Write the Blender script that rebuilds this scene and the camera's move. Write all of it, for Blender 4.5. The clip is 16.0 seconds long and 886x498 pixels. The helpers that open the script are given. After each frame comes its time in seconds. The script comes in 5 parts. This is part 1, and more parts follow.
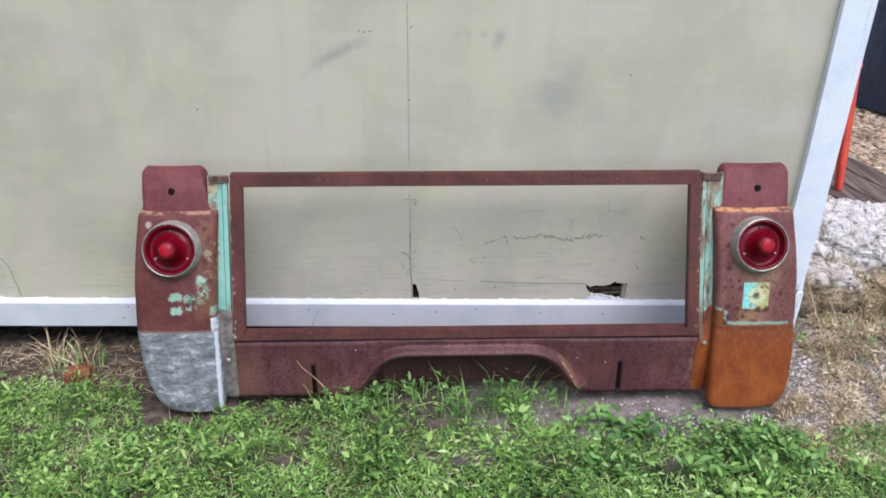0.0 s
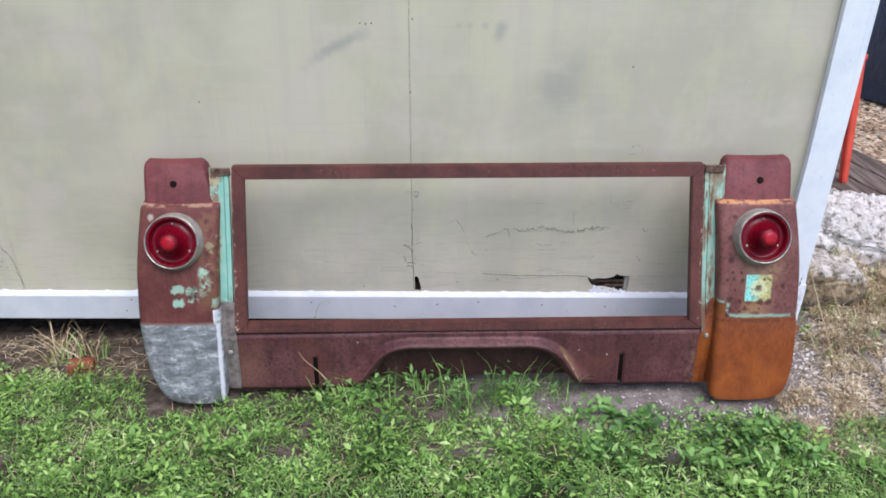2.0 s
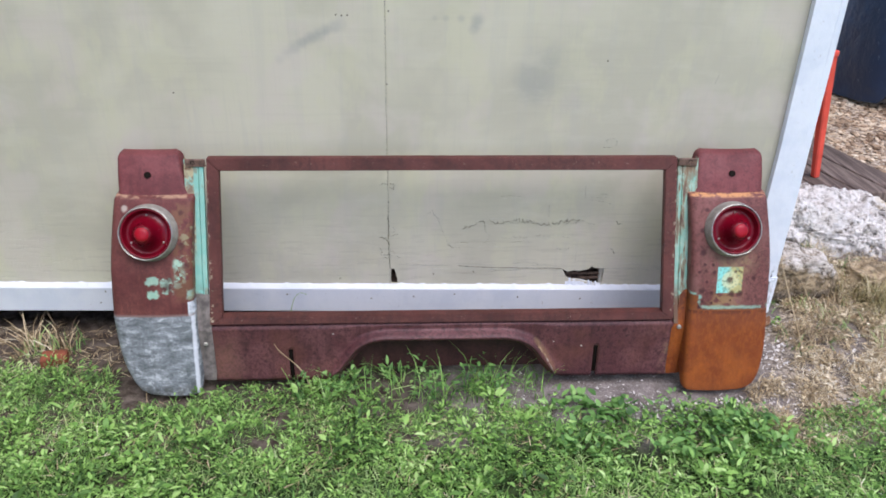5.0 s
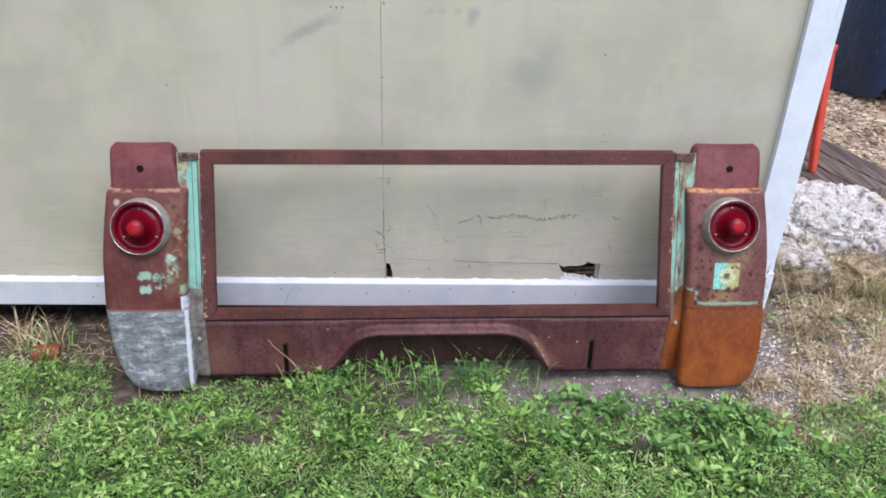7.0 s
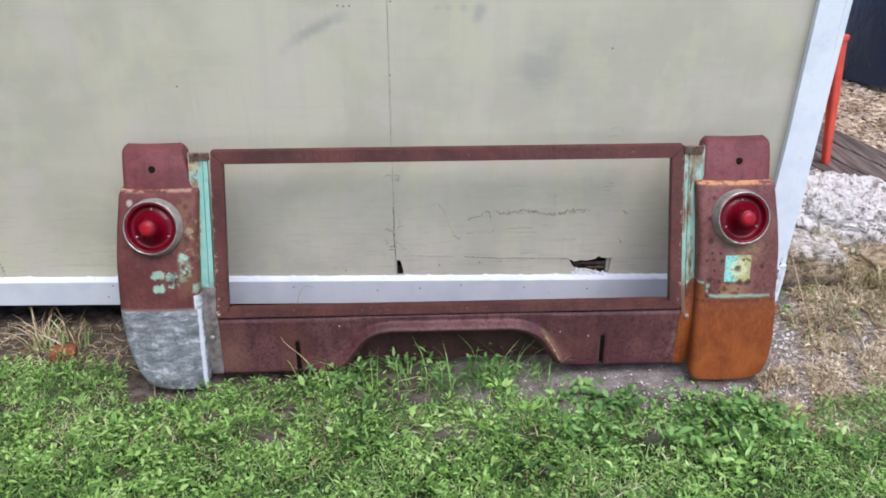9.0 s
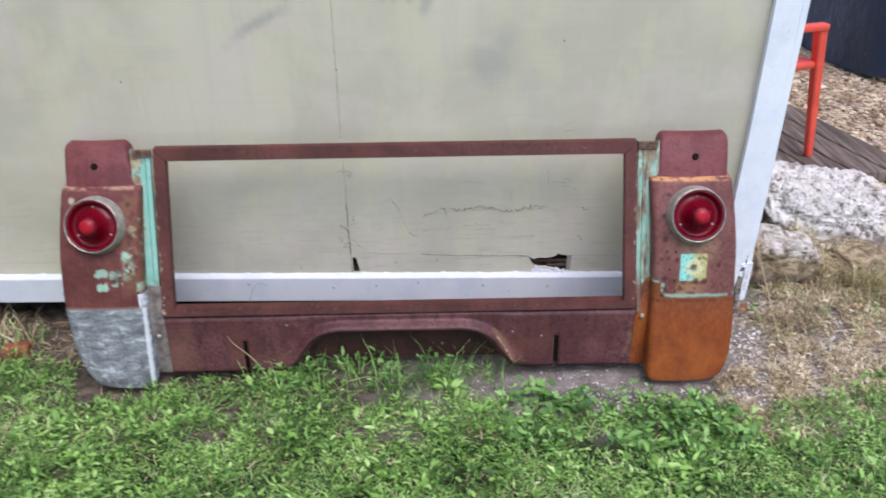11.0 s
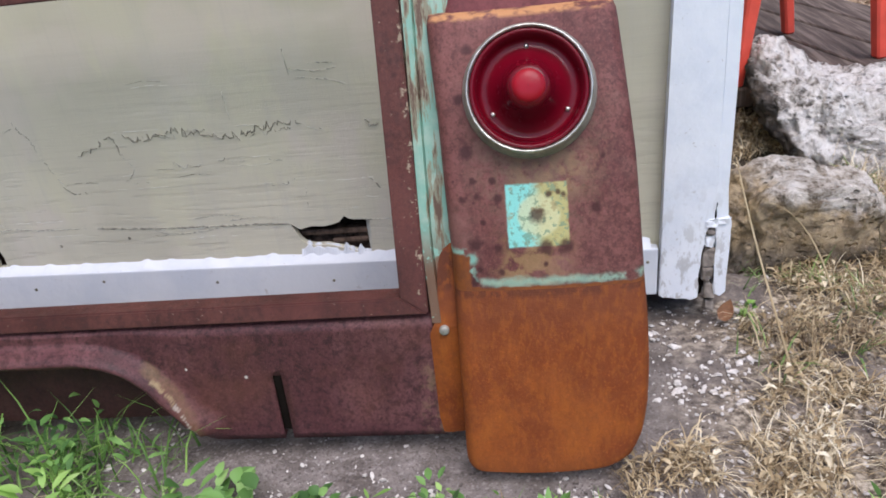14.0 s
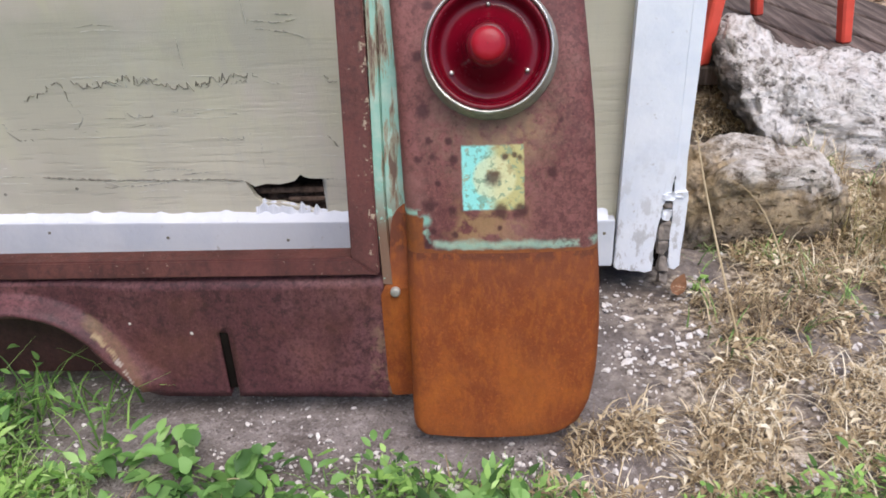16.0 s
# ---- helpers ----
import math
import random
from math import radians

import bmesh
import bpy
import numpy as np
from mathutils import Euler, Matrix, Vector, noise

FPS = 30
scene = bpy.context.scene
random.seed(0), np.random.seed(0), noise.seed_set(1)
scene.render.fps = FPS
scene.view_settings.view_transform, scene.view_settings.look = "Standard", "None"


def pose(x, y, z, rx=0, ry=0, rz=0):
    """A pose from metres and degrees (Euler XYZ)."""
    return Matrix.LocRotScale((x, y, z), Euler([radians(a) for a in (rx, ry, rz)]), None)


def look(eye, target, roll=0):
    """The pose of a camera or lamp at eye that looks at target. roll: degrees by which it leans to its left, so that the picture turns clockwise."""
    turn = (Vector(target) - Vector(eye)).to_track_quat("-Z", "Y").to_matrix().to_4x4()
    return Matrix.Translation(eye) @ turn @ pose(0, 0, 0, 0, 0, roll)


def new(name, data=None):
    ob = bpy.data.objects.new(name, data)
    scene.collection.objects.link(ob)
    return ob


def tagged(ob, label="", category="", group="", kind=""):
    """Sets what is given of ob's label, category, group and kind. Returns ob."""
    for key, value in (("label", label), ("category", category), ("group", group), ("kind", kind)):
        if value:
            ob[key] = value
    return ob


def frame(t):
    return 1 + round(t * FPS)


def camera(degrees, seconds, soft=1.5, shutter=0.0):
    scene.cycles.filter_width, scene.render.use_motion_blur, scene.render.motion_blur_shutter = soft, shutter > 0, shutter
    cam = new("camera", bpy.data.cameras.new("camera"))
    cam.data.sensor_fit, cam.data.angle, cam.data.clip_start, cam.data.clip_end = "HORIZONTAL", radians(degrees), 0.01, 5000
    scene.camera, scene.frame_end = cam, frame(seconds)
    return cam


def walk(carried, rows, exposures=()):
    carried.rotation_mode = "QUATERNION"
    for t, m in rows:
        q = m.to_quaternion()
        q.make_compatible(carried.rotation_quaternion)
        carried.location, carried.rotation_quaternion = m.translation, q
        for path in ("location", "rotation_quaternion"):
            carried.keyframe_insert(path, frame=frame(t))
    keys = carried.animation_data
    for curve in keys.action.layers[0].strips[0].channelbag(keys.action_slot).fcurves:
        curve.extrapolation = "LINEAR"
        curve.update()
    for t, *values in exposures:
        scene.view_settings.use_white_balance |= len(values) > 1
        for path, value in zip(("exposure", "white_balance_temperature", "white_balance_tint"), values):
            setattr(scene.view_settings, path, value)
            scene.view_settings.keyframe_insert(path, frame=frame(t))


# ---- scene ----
from mathutils import geometry

cam = camera(60.2, 16.0, 1.75, 0.3)
PATH = [
    (0, (0.026, 0.141, 1.389), (0.087, 1.924, 0.485), 0.4),
    (0.5, (0.027, 0.14, 1.391), (0.104, 1.92, 0.482), 0.7),
    (1, (0.033, 0.134, 1.388), (0.108, 1.917, 0.484), 0.5),
    (1.5, (0.032, 0.135, 1.386), (0.104, 1.914, 0.475), 0.4),
    (2, (0.035, 0.139, 1.385), (0.083, 1.915, 0.467), 0.2),
    (2.5, (0.043, 0.138, 1.383), (0.1, 1.917, 0.47), -0.1),
    (3, (0.047, 0.133, 1.384), (0.122, 1.907, 0.464), 1.0),
    (3.5, (0.047, 0.13, 1.39), (0.131, 1.894, 0.452), 1.0),
    (4, (0.049, 0.127, 1.388), (0.143, 1.892, 0.452), 1.4),
    (6.5, (0.048, 0.137, 1.38), (0.153, 1.907, 0.454), 0.4),
    (7, (0.051, 0.145, 1.384), (0.159, 1.902, 0.435), 1.4),
    (7.5, (0.058, 0.145, 1.386), (0.145, 1.904, 0.438), 0.6),
    (8, (0.061, 0.136, 1.383), (0.162, 1.894, 0.435), 1.3),
    (8.5, (0.06, 0.134, 1.38), (0.153, 1.892, 0.429), 0.8),
    (10.8, (0.217, 0.163, 1.39), (0.211, 1.916, 0.427), -2.2),
    (11, (0.255, 0.177, 1.38), (0.276, 1.923, 0.404), -0.7),
    (11.5, (0.413, 0.31, 1.349), (0.549, 2.028, 0.334), -0.2),
    (12, (0.645, 0.644, 1.312), (0.86, 2.354, 0.298), 0.9),
    (12.5, (0.841, 0.872, 1.221), (0.842, 2.5, 0.059), 3.3),
    (13, (0.927, 1.052, 1.026), (0.764, 2.729, -0.052), 0.9),
    (13.5, (0.935, 1.1, 0.787), (0.745, 2.818, -0.22), -2.2),
    (14, (0.943, 1.106, 0.715), (0.687, 2.873, -0.186), -7.1),
    (14.5, (0.945, 1.12, 0.698), (0.799, 2.865, -0.269), -1.6),
    (15, (0.949, 1.118, 0.695), (0.81, 2.854, -0.289), -1.6),
    (15.5, (0.954, 1.112, 0.697), (0.781, 2.855, -0.268), -3.4),
    (16, (0.957, 1.112, 0.695), (0.785, 2.853, -0.275), -3.7),
]
walk(cam, [(t, look(eye, target, roll)) for t, eye, target, roll in PATH],
     exposures=[(t, e, k, 16) for t, e, k in ((0, 0.78, 6250), (11, 0.78, 6260), (12, 0.86, 6270), (12.5, 0.60, 6240), (13, 0.56, 6240), (13.7, 0.58, 6360), (14.5, 0.78, 6540), (16, 0.79, 6620))])

# ---- light ----
world = bpy.data.worlds.new("overcast_sky")
scene.world = world
world.use_nodes = True
wn = world.node_tree.nodes
sky = wn.new("ShaderNodeTexSky")
sky.sky_type = "NISHITA"
sky.sun_disc = False
sky.sun_elevation = radians(58)
sky.sun_rotation = radians(200)
sky.air_density, sky.dust_density, sky.ozone_density = 1.0, 1.2, 1.5
wn["Background"].inputs["Strength"].default_value = 0.125
world.node_tree.links.new(sky.outputs["Color"], wn["Background"].inputs["Color"])

sun_data = bpy.data.lights.new("sun", "SUN")
sun_data.energy, sun_data.angle, sun_data.color = 2.0, radians(45), (1.0, 0.96, 0.93)
sun = new("sun", sun_data)
sun.matrix_world = look((1.9, -0.9, 6.0), (0.2, 1.9, 0.2))


# ---- materials ----
class Nodes:
    """A small wrapper to write node materials in few lines."""

    def __init__(self, name, rough=0.7, metal=0.0):
        self.m = bpy.data.materials.new(name)
        self.m.use_nodes = True
        self.t = self.m.node_tree
        self.b = self.t.nodes["Principled BSDF"]
        self.b.inputs["Roughness"].default_value = rough
        self.b.inputs["Metallic"].default_value = metal
        if rough >= 0.85:
            self.b.inputs["Specular IOR Level"].default_value = 0.12
        tc = self.t.nodes.new("ShaderNodeTexCoord")
        self.co = tc.outputs["Object"]

    def put(self, sock, v):
        if hasattr(v, "is_output"):
            self.t.links.new(v, sock)
        elif isinstance(v, (tuple, list)) and len(v) == 3 and sock.type == "RGBA":
            sock.default_value = (*v, 1)
        else:
            sock.default_value = v

    def scaled(self, sx, sy, sz, loc=(0, 0, 0)):
        n = self.t.nodes.new("ShaderNodeMapping")
        self.put(n.inputs["Vector"], self.co)
        n.inputs["Scale"].default_value = (sx, sy, sz)
        n.inputs["Location"].default_value = loc
        return n.outputs["Vector"]

    def noise(self, scale=10, detail=5, rough=0.6, co=None, warp=0.0):
        n = self.t.nodes.new("ShaderNodeTexNoise")
        self.put(n.inputs["Vector"], co or self.co)
        for k, v in (("Scale", scale), ("Detail", detail), ("Roughness", rough), ("Distortion", warp)):
            n.inputs[k].default_value = v
        return n.outputs["Fac"]

    def cells(self, scale=10, co=None, what="Distance"):
        n = self.t.nodes.new("ShaderNodeTexVoronoi")
        self.put(n.inputs["Vector"], co or self.co)
        n.inputs["Scale"].default_value = scale
        return n.outputs[what]

    def step(self, v, lo, hi):
        n = self.t.nodes.new("ShaderNodeMapRange")
        n.interpolation_type = "SMOOTHSTEP"
        self.put(n.inputs["Value"], v)
        n.inputs["From Min"].default_value, n.inputs["From Max"].default_value = lo, hi
        return n.outputs["Result"]

    def math(self, op, a, b=0.0):
        n = self.t.nodes.new("ShaderNodeMath")
        n.operation = op
        self.put(n.inputs[0], a)
        self.put(n.inputs[1], b)
        return n.outputs[0]

    def mul(self, *vs):
        r = vs[0]
        for v in vs[1:]:
            r = self.math("MULTIPLY", r, v)
        return r

    def mix(self, f, a, b):
        n = self.t.nodes.new("ShaderNodeMix")
        n.data_type = "RGBA"
        self.put(n.inputs["Factor"], f)
        self.put(n.inputs[6], a)
        self.put(n.inputs[7], b)
        return n.outputs[2]

    def axis(self, k, co=None):
        n = self.t.nodes.new("ShaderNodeSeparateXYZ")
        self.put(n.inputs[0], co or self.co)
        return n.outputs[k]

    def box(self, x0, x1, z0, z1, soft=0.004, wob=0.0, wscale=30):
        """1 inside a rectangle of the x-z plane, with ragged edges."""
        x, z = self.axis(0), self.axis(2)
        if wob:
            x = self.math("ADD", x, self.mul(self.math("SUBTRACT", self.noise(wscale, 4), 0.5), wob))
            z = self.math("ADD", z, self.mul(self.math("SUBTRACT", self.noise(wscale * 1.13, 4), 0.5), wob))
        return self.mul(self.step(x, x0 - soft, x0 + soft), self.step(x, x1 + soft, x1 - soft),
                        self.step(z, z0 - soft, z0 + soft), self.step(z, z1 + soft, z1 - soft))

    def disc(self, cx, cz, r, soft=0.004, wob=0.0, wscale=60):
        x, z = self.math("SUBTRACT", self.axis(0), cx), self.math("SUBTRACT", self.axis(2), cz)
        d = self.math("SQRT", self.math("ADD", self.mul(x, x), self.mul(z, z)))
        if wob:
            d = self.math("ADD", d, self.mul(self.math("SUBTRACT", self.noise(wscale, 4), 0.5), wob))
        return self.step(d, r + soft, r - soft)

    def random(self, island=False):
        if island:
            return self.t.nodes.new("ShaderNodeNewGeometry").outputs["Random Per Island"]
        return self.t.nodes.new("ShaderNodeObjectInfo").outputs["Random"]

    def ramp(self, v, *stops):
        n = self.t.nodes.new("ShaderNodeValToRGB")
        self.put(n.inputs[0], v)
        e = n.color_ramp.elements
        while len(e) < len(stops):
            e.new(0.5)
        for k, (p, c) in enumerate(stops):
            e[k].position, e[k].color = p, (*c, 1)
        return n.outputs["Color"]

    def done(self, colour, rough=None, bump=None, dist=0.002, strength=0.6):
        self.put(self.b.inputs["Base Color"], colour)
        if rough is not None:
            self.put(self.b.inputs["Roughness"], rough)
        if bump is not None:
            n = self.t.nodes.new("ShaderNodeBump")
            n.inputs["Distance"].default_value, n.inputs["Strength"].default_value = dist, strength
            self.put(n.inputs["Height"], bump)
            self.t.links.new(n.outputs["Normal"], self.b.inputs["Normal"])
        return self.m


def m_plain(name, col, rough=0.6, metal=0.0, vary=0.25, scale=40):
    n = Nodes(name, rough, metal)
    f = n.step(n.noise(scale, 6), 0.3, 0.7)
    lo = tuple(c * (1 - vary) for c in col)
    hi = tuple(min(1, c * (1 + vary * 0.6)) for c in col)
    return n.done(n.mix(f, lo, hi), bump=n.noise(scale * 4, 4), dist=0.0006)


def m_wall():
    n = Nodes("cream_paint_on_plywood", 0.75)
    blot = n.noise(2.2, 4, 0.55, warp=0.4)
    streak = n.noise(1.0, 5, 0.6, n.scaled(22, 1, 1.3))
    grain = n.noise(1.0, 5, 0.6, n.scaled(3, 1, 70))
    c = n.mix(n.step(blot, 0.42, 0.60), (0.485, 0.46, 0.355), (0.57, 0.54, 0.415))
    c = n.mix(n.mul(n.step(streak, 0.5, 0.64), 0.22), c, (0.45, 0.435, 0.385))
    c = n.mix(n.mul(n.step(n.noise(5, 3), 0.50, 0.64), 0.55), c, (0.575, 0.515, 0.445))
    c = n.mix(n.mul(n.step(n.noise(7, 4, 0.6, n.scaled(1, 1, 0.6, (3, 0, 5))), 0.52, 0.62), 0.4), c, (0.57, 0.55, 0.38))
    c = n.mix(n.mul(n.step(grain, 0.54, 0.64), 0.07), c, (0.36, 0.34, 0.27))
    comb = n.noise(1.0, 4, 0.6, n.scaled(170, 1, 6))
    c = n.mix(n.mul(n.step(comb, 0.54, 0.64), 0.08), c, (0.36, 0.35, 0.30))
    # old scuffs and mildew
    scuffs = [(-0.285 + 0.021 * k, 0.872 + 0.0165 * k - 0.0006 * k * k, 0.012 + 0.0015 * (k % 3), (0.12, 0.16, 0.25, 0.34, 0.42, 0.45, 0.42, 0.32, 0.18)[k]) for k in range(9)]
    scuffs += [(0.245, 0.975, 0.016, 0.4), (0.235, 0.955, 0.012, 0.25), (0.20, 0.982, 0.009, 0.25), (0.16, 0.984, 0.007, 0.2), (0.13, 0.984, 0.006, 0.15), (0.43, 0.83, 0.06, 0.25),
               (0.40, 0.80, 0.04, 0.15), (0.52, 0.76, 0.04, 0.14), (0.46, 0.9, 0.03, 0.12)]
    for cx, cz, r, f in scuffs:
        c = n.mix(n.mul(n.disc(cx, cz, r, r * 0.8, r * 1.4, 14), f), c, (0.20, 0.215, 0.235))
    worn = n.mul(n.step(n.axis(2), 0.55, 0.2), n.step(n.noise(1.0, 5, 0.65, n.scaled(9, 1, 90)), 0.53, 0.60))
    c = n.mix(n.mul(worn, 0.2), c, (0.30, 0.28, 0.22))
    # brushed paint in short sideways smears, and raised grain near the wet foot
    smear = n.noise(1.0, 4, 0.55, n.scaled(6, 1, 16, (2, 0, 7)))
    c = n.mix(n.mul(n.step(smear, 0.52, 0.68), 0.25), c, (0.60, 0.575, 0.47))
    low = n.mul(n.step(n.axis(2), 0.62, 0.30), n.step(n.axis(0), 0.02, 0.35))
    ridge = n.noise(1.0, 6, 0.7, n.scaled(6, 1, 150, (1, 0, 3)))
    c = n.mix(n.mul(low, n.step(ridge, 0.53, 0.62), 0.16), c, (0.34, 0.32, 0.25))
    h = n.math("ADD", n.mul(grain, 0.8), n.mul(n.noise(260, 3), 0.2))
    h = n.math("ADD", h, n.mul(worn, -0.5))
    h = n.math("ADD", h, n.mul(low, ridge, 1.3))
    return n.done(c, bump=h, dist=0.0013, strength=0.55)


def m_white(name, foot=False, k=1.0):
    n = Nodes(name, 0.5)
    c = n.mix(n.step(n.noise(9, 5), 0.4, 0.7), (0.80 * k, 0.835 * k, 0.885 * k), (0.70 * k, 0.75 * k, 0.825 * k))
    c = n.mix(n.mul(n.step(n.noise(70, 5, 0.7), 0.64, 0.70), 0.5), c, (0.36, 0.33, 0.29))
    if foot:
        worn = n.mul(n.step(n.axis(2), 0.30, 0.05), n.step(n.noise(45, 6, 0.7, n.scaled(1, 1, 0.5)), 0.50, 0.58))
        c = n.mix(n.mul(worn, 0.6), c, (0.30, 0.28, 0.25))
    return n.done(c, bump=n.noise(60, 5, 0.65), dist=0.0018, strength=0.55)


def m_rust(name, a, b, dark, spots=0.6, rough=0.62, seed=0, extra=None, runs=0.35):
    n = Nodes(name, rough)
    n.b.inputs["Specular IOR Level"].default_value = 0.3
    co = n.scaled(1, 1, 1, (seed, seed * 0.7, 0))
    c = n.mix(n.step(n.noise(9, 5, 0.6, co), 0.42, 0.60), a, b)
    c = n.mix(n.mul(n.step(n.noise(4, 3, 0.6, co), 0.48, 0.62), 0.4), c, tuple(v * 1.3 for v in b))
    run = n.noise(1.0, 5, 0.6, n.scaled(45, 10, 5, (seed, 0, 0)))
    c = n.mix(n.mul(n.step(run, 0.52, 0.62), runs), c, dark)
    c = n.mix(n.mul(n.step(n.noise(95, 6, 0.75, co), 0.51, 0.58), spots), c, dark)
    c = n.mix(n.mul(n.step(n.noise(230, 5, 0.75, co), 0.50, 0.58), spots * 0.8), c, dark)
    c = n.mix(n.mul(n.step(n.noise(380, 4, 0.7, co), 0.54, 0.64), 0.34), c, tuple(min(1, v * 1.8) for v in b))
    if extra:
        c = extra(n, c)
    r = n.math("ADD", n.mul(n.noise(30, 4, 0.6, co), 0.5), rough - 0.28)
    return n.done(c, rough=r, bump=n.noise(150, 6, 0.75, co), dist=0.0014, strength=0.7)


MAROON = ((0.118, 0.029, 0.031), (0.172, 0.048, 0.050), (0.060, 0.018, 0.019))
FRAMERUST = ((0.064, 0.020, 0.016), (0.100, 0.034, 0.027), (0.030, 0.012, 0.011))
MAUVE = ((0.138, 0.046, 0.042), (0.198, 0.077, 0.068), (0.060, 0.020, 0.019))
DARKRUST = ((0.094, 0.034, 0.037), (0.142, 0.058, 0.060), (0.034, 0.014, 0.015))
ORANGE = ((0.185, 0.041, 0.008), (0.275, 0.072, 0.011), (0.115, 0.030, 0.010))
TEAL, YELLOW, PIT = (0.20, 0.47, 0.38), (0.46, 0.42, 0.18), (0.050, 0.015, 0.016)


def teal_tone(n, scale=90):
    c = n.mix(n.step(n.noise(scale, 5), 0.4, 0.65), TEAL, (0.32, 0.55, 0.42))
    return n.mix(n.mul(n.step(n.noise(scale * 2, 5), 0.6, 0.7), 0.6), c, (0.25, 0.14, 0.09))


def right_wear(n, c):
    """Sanded patch, teal border and rust pits of one corner."""
    c = n.mix(n.mul(n.step(n.noise(14, 4), 0.5, 0.7), 0.35), c, (0.30, 0.16, 0.13))
    tt = teal_tone(n)
    pits = n.mul(n.step(n.cells(75), 0.16, 0.08), n.step(n.noise(11, 3), 0.47, 0.56))
    c = n.mix(n.mul(pits, 0.7), c, PIT)
    c = n.mix(n.mul(n.box(0.74, 0.81, 0.25, 0.32, 0.025, 0.08, 25), n.step(n.noise(60, 4), 0.4, 0.55), 0.5), c, (0.40, 0.26, 0.11))
    c = n.mix(n.mul(n.box(0.755, 0.845, 0.36, 0.41, 0.025, 0.06, 25), n.step(n.noise(70, 5), 0.4, 0.55), 0.55), c, (0.33, 0.215, 0.11))
    c = n.mix(n.mul(n.box(0.712, 0.905, 0.2585, 0.268, 0.004, 0.014, 45), n.step(n.noise(30, 4), 0.36, 0.5), 0.8), c, n.mix(0.4, tt, (0.36, 0.36, 0.26)))
    c = n.mix(n.mul(n.disc(0.703, 0.292, 0.006, 0.004, 0.006), 0.8), c, tt)
    c = n.mix(n.mul(n.disc(0.79, 0.40, 0.07, 0.05, 0.06, 20), n.step(n.noise(90, 5, 0.7), 0.42, 0.56), 0.5), c, (0.20, 0.125, 0.085))
    c = n.mix(n.mul(n.step(n.axis(0), 0.82, 0.87), n.step(n.noise(160, 4, 0.7), 0.50, 0.57), 0.5), c, (0.075, 0.028, 0.026))
    badge = n.box(0.748, 0.8185, 0.305, 0.377, 0.0015, 0.003, 120)
    bc = n.mix(n.step(n.axis(0), 0.772, 0.792), (0.25, 0.66, 0.60), YELLOW)
    bc = n.mix(n.mul(n.disc(0.785, 0.341, 0.024, 0.003, 0.008), 0.75), bc, (0.62, 0.62, 0.36))
    bc = n.mix(n.mul(n.step(n.noise(130, 5), 0.53, 0.58), 0.7), bc, (0.16, 0.27, 0.18))
    bc = n.mix(n.mul(n.step(n.noise(60, 5, 0.7), 0.54, 0.6), 0.6), bc, (0.33, 0.24, 0.10))
    c = n.mix(badge, c, bc)
    for cx, cz, r in ((0.784, 0.341, 0.0085), (0.709, 0.310, 0.008), (0.736, 0.304, 0.005), (0.791, 0.303, 0.008), (0.815, 0.304, 0.008), (0.715, 0.365, 0.004),
                      (0.739, 0.362, 0.005), (0.697, 0.362, 0.004), (0.706, 0.414, 0.008), (0.711, 0.382, 0.004), (0.734, 0.382, 0.004), (0.797, 0.364, 0.004),
                      (0.808, 0.366, 0.003), (0.814, 0.363, 0.003), (0.712, 0.280, 0.004), (0.738, 0.276, 0.004), (0.790, 0.284, 0.003), (0.705, 0.264, 0.005),
                      (0.70, 0.47, 0.006), (0.715, 0.52, 0.005), (0.86, 0.40, 0.003), (0.72, 0.335, 0.003), (0.85, 0.345, 0.006)):
        c = n.mix(n.mul(n.disc(cx, cz, r, r * 0.55, r * 1.6, 110), 0.85), c, PIT)
    c = n.mix(n.mul(n.box(0.60, 0.7055, 0.20, 0.3045, 0.0035, 0.016, 50), n.step(n.noise(38, 3), 0.46, 0.54), 0.7), c, tt)
    seat = n.mix(n.step(n.noise(60, 5), 0.42, 0.6), (0.165, 0.052, 0.018), (0.22, 0.066, 0.016))
    c = n.mix(n.box(0.60, 0.7005, 0.20, 0.2985, 0.0018, 0.012, 50), c, seat)
    low = n.math("ADD", n.axis(2), n.mul(n.math("SUBTRACT", n.noise(55, 5), 0.5), 0.010))
    c = n.mix(n.step(low, 0.2585, 0.2565), c, seat)
    # worn orange lip, with the ledge's highlight painted in
    lip = n.mul(n.step(n.axis(2), 0.548, 0.553), n.step(n.noise(35, 4), 0.42, 0.55))
    return n.mix(n.mul(lip, 0.85), c, (0.60, 0.30, 0.13))


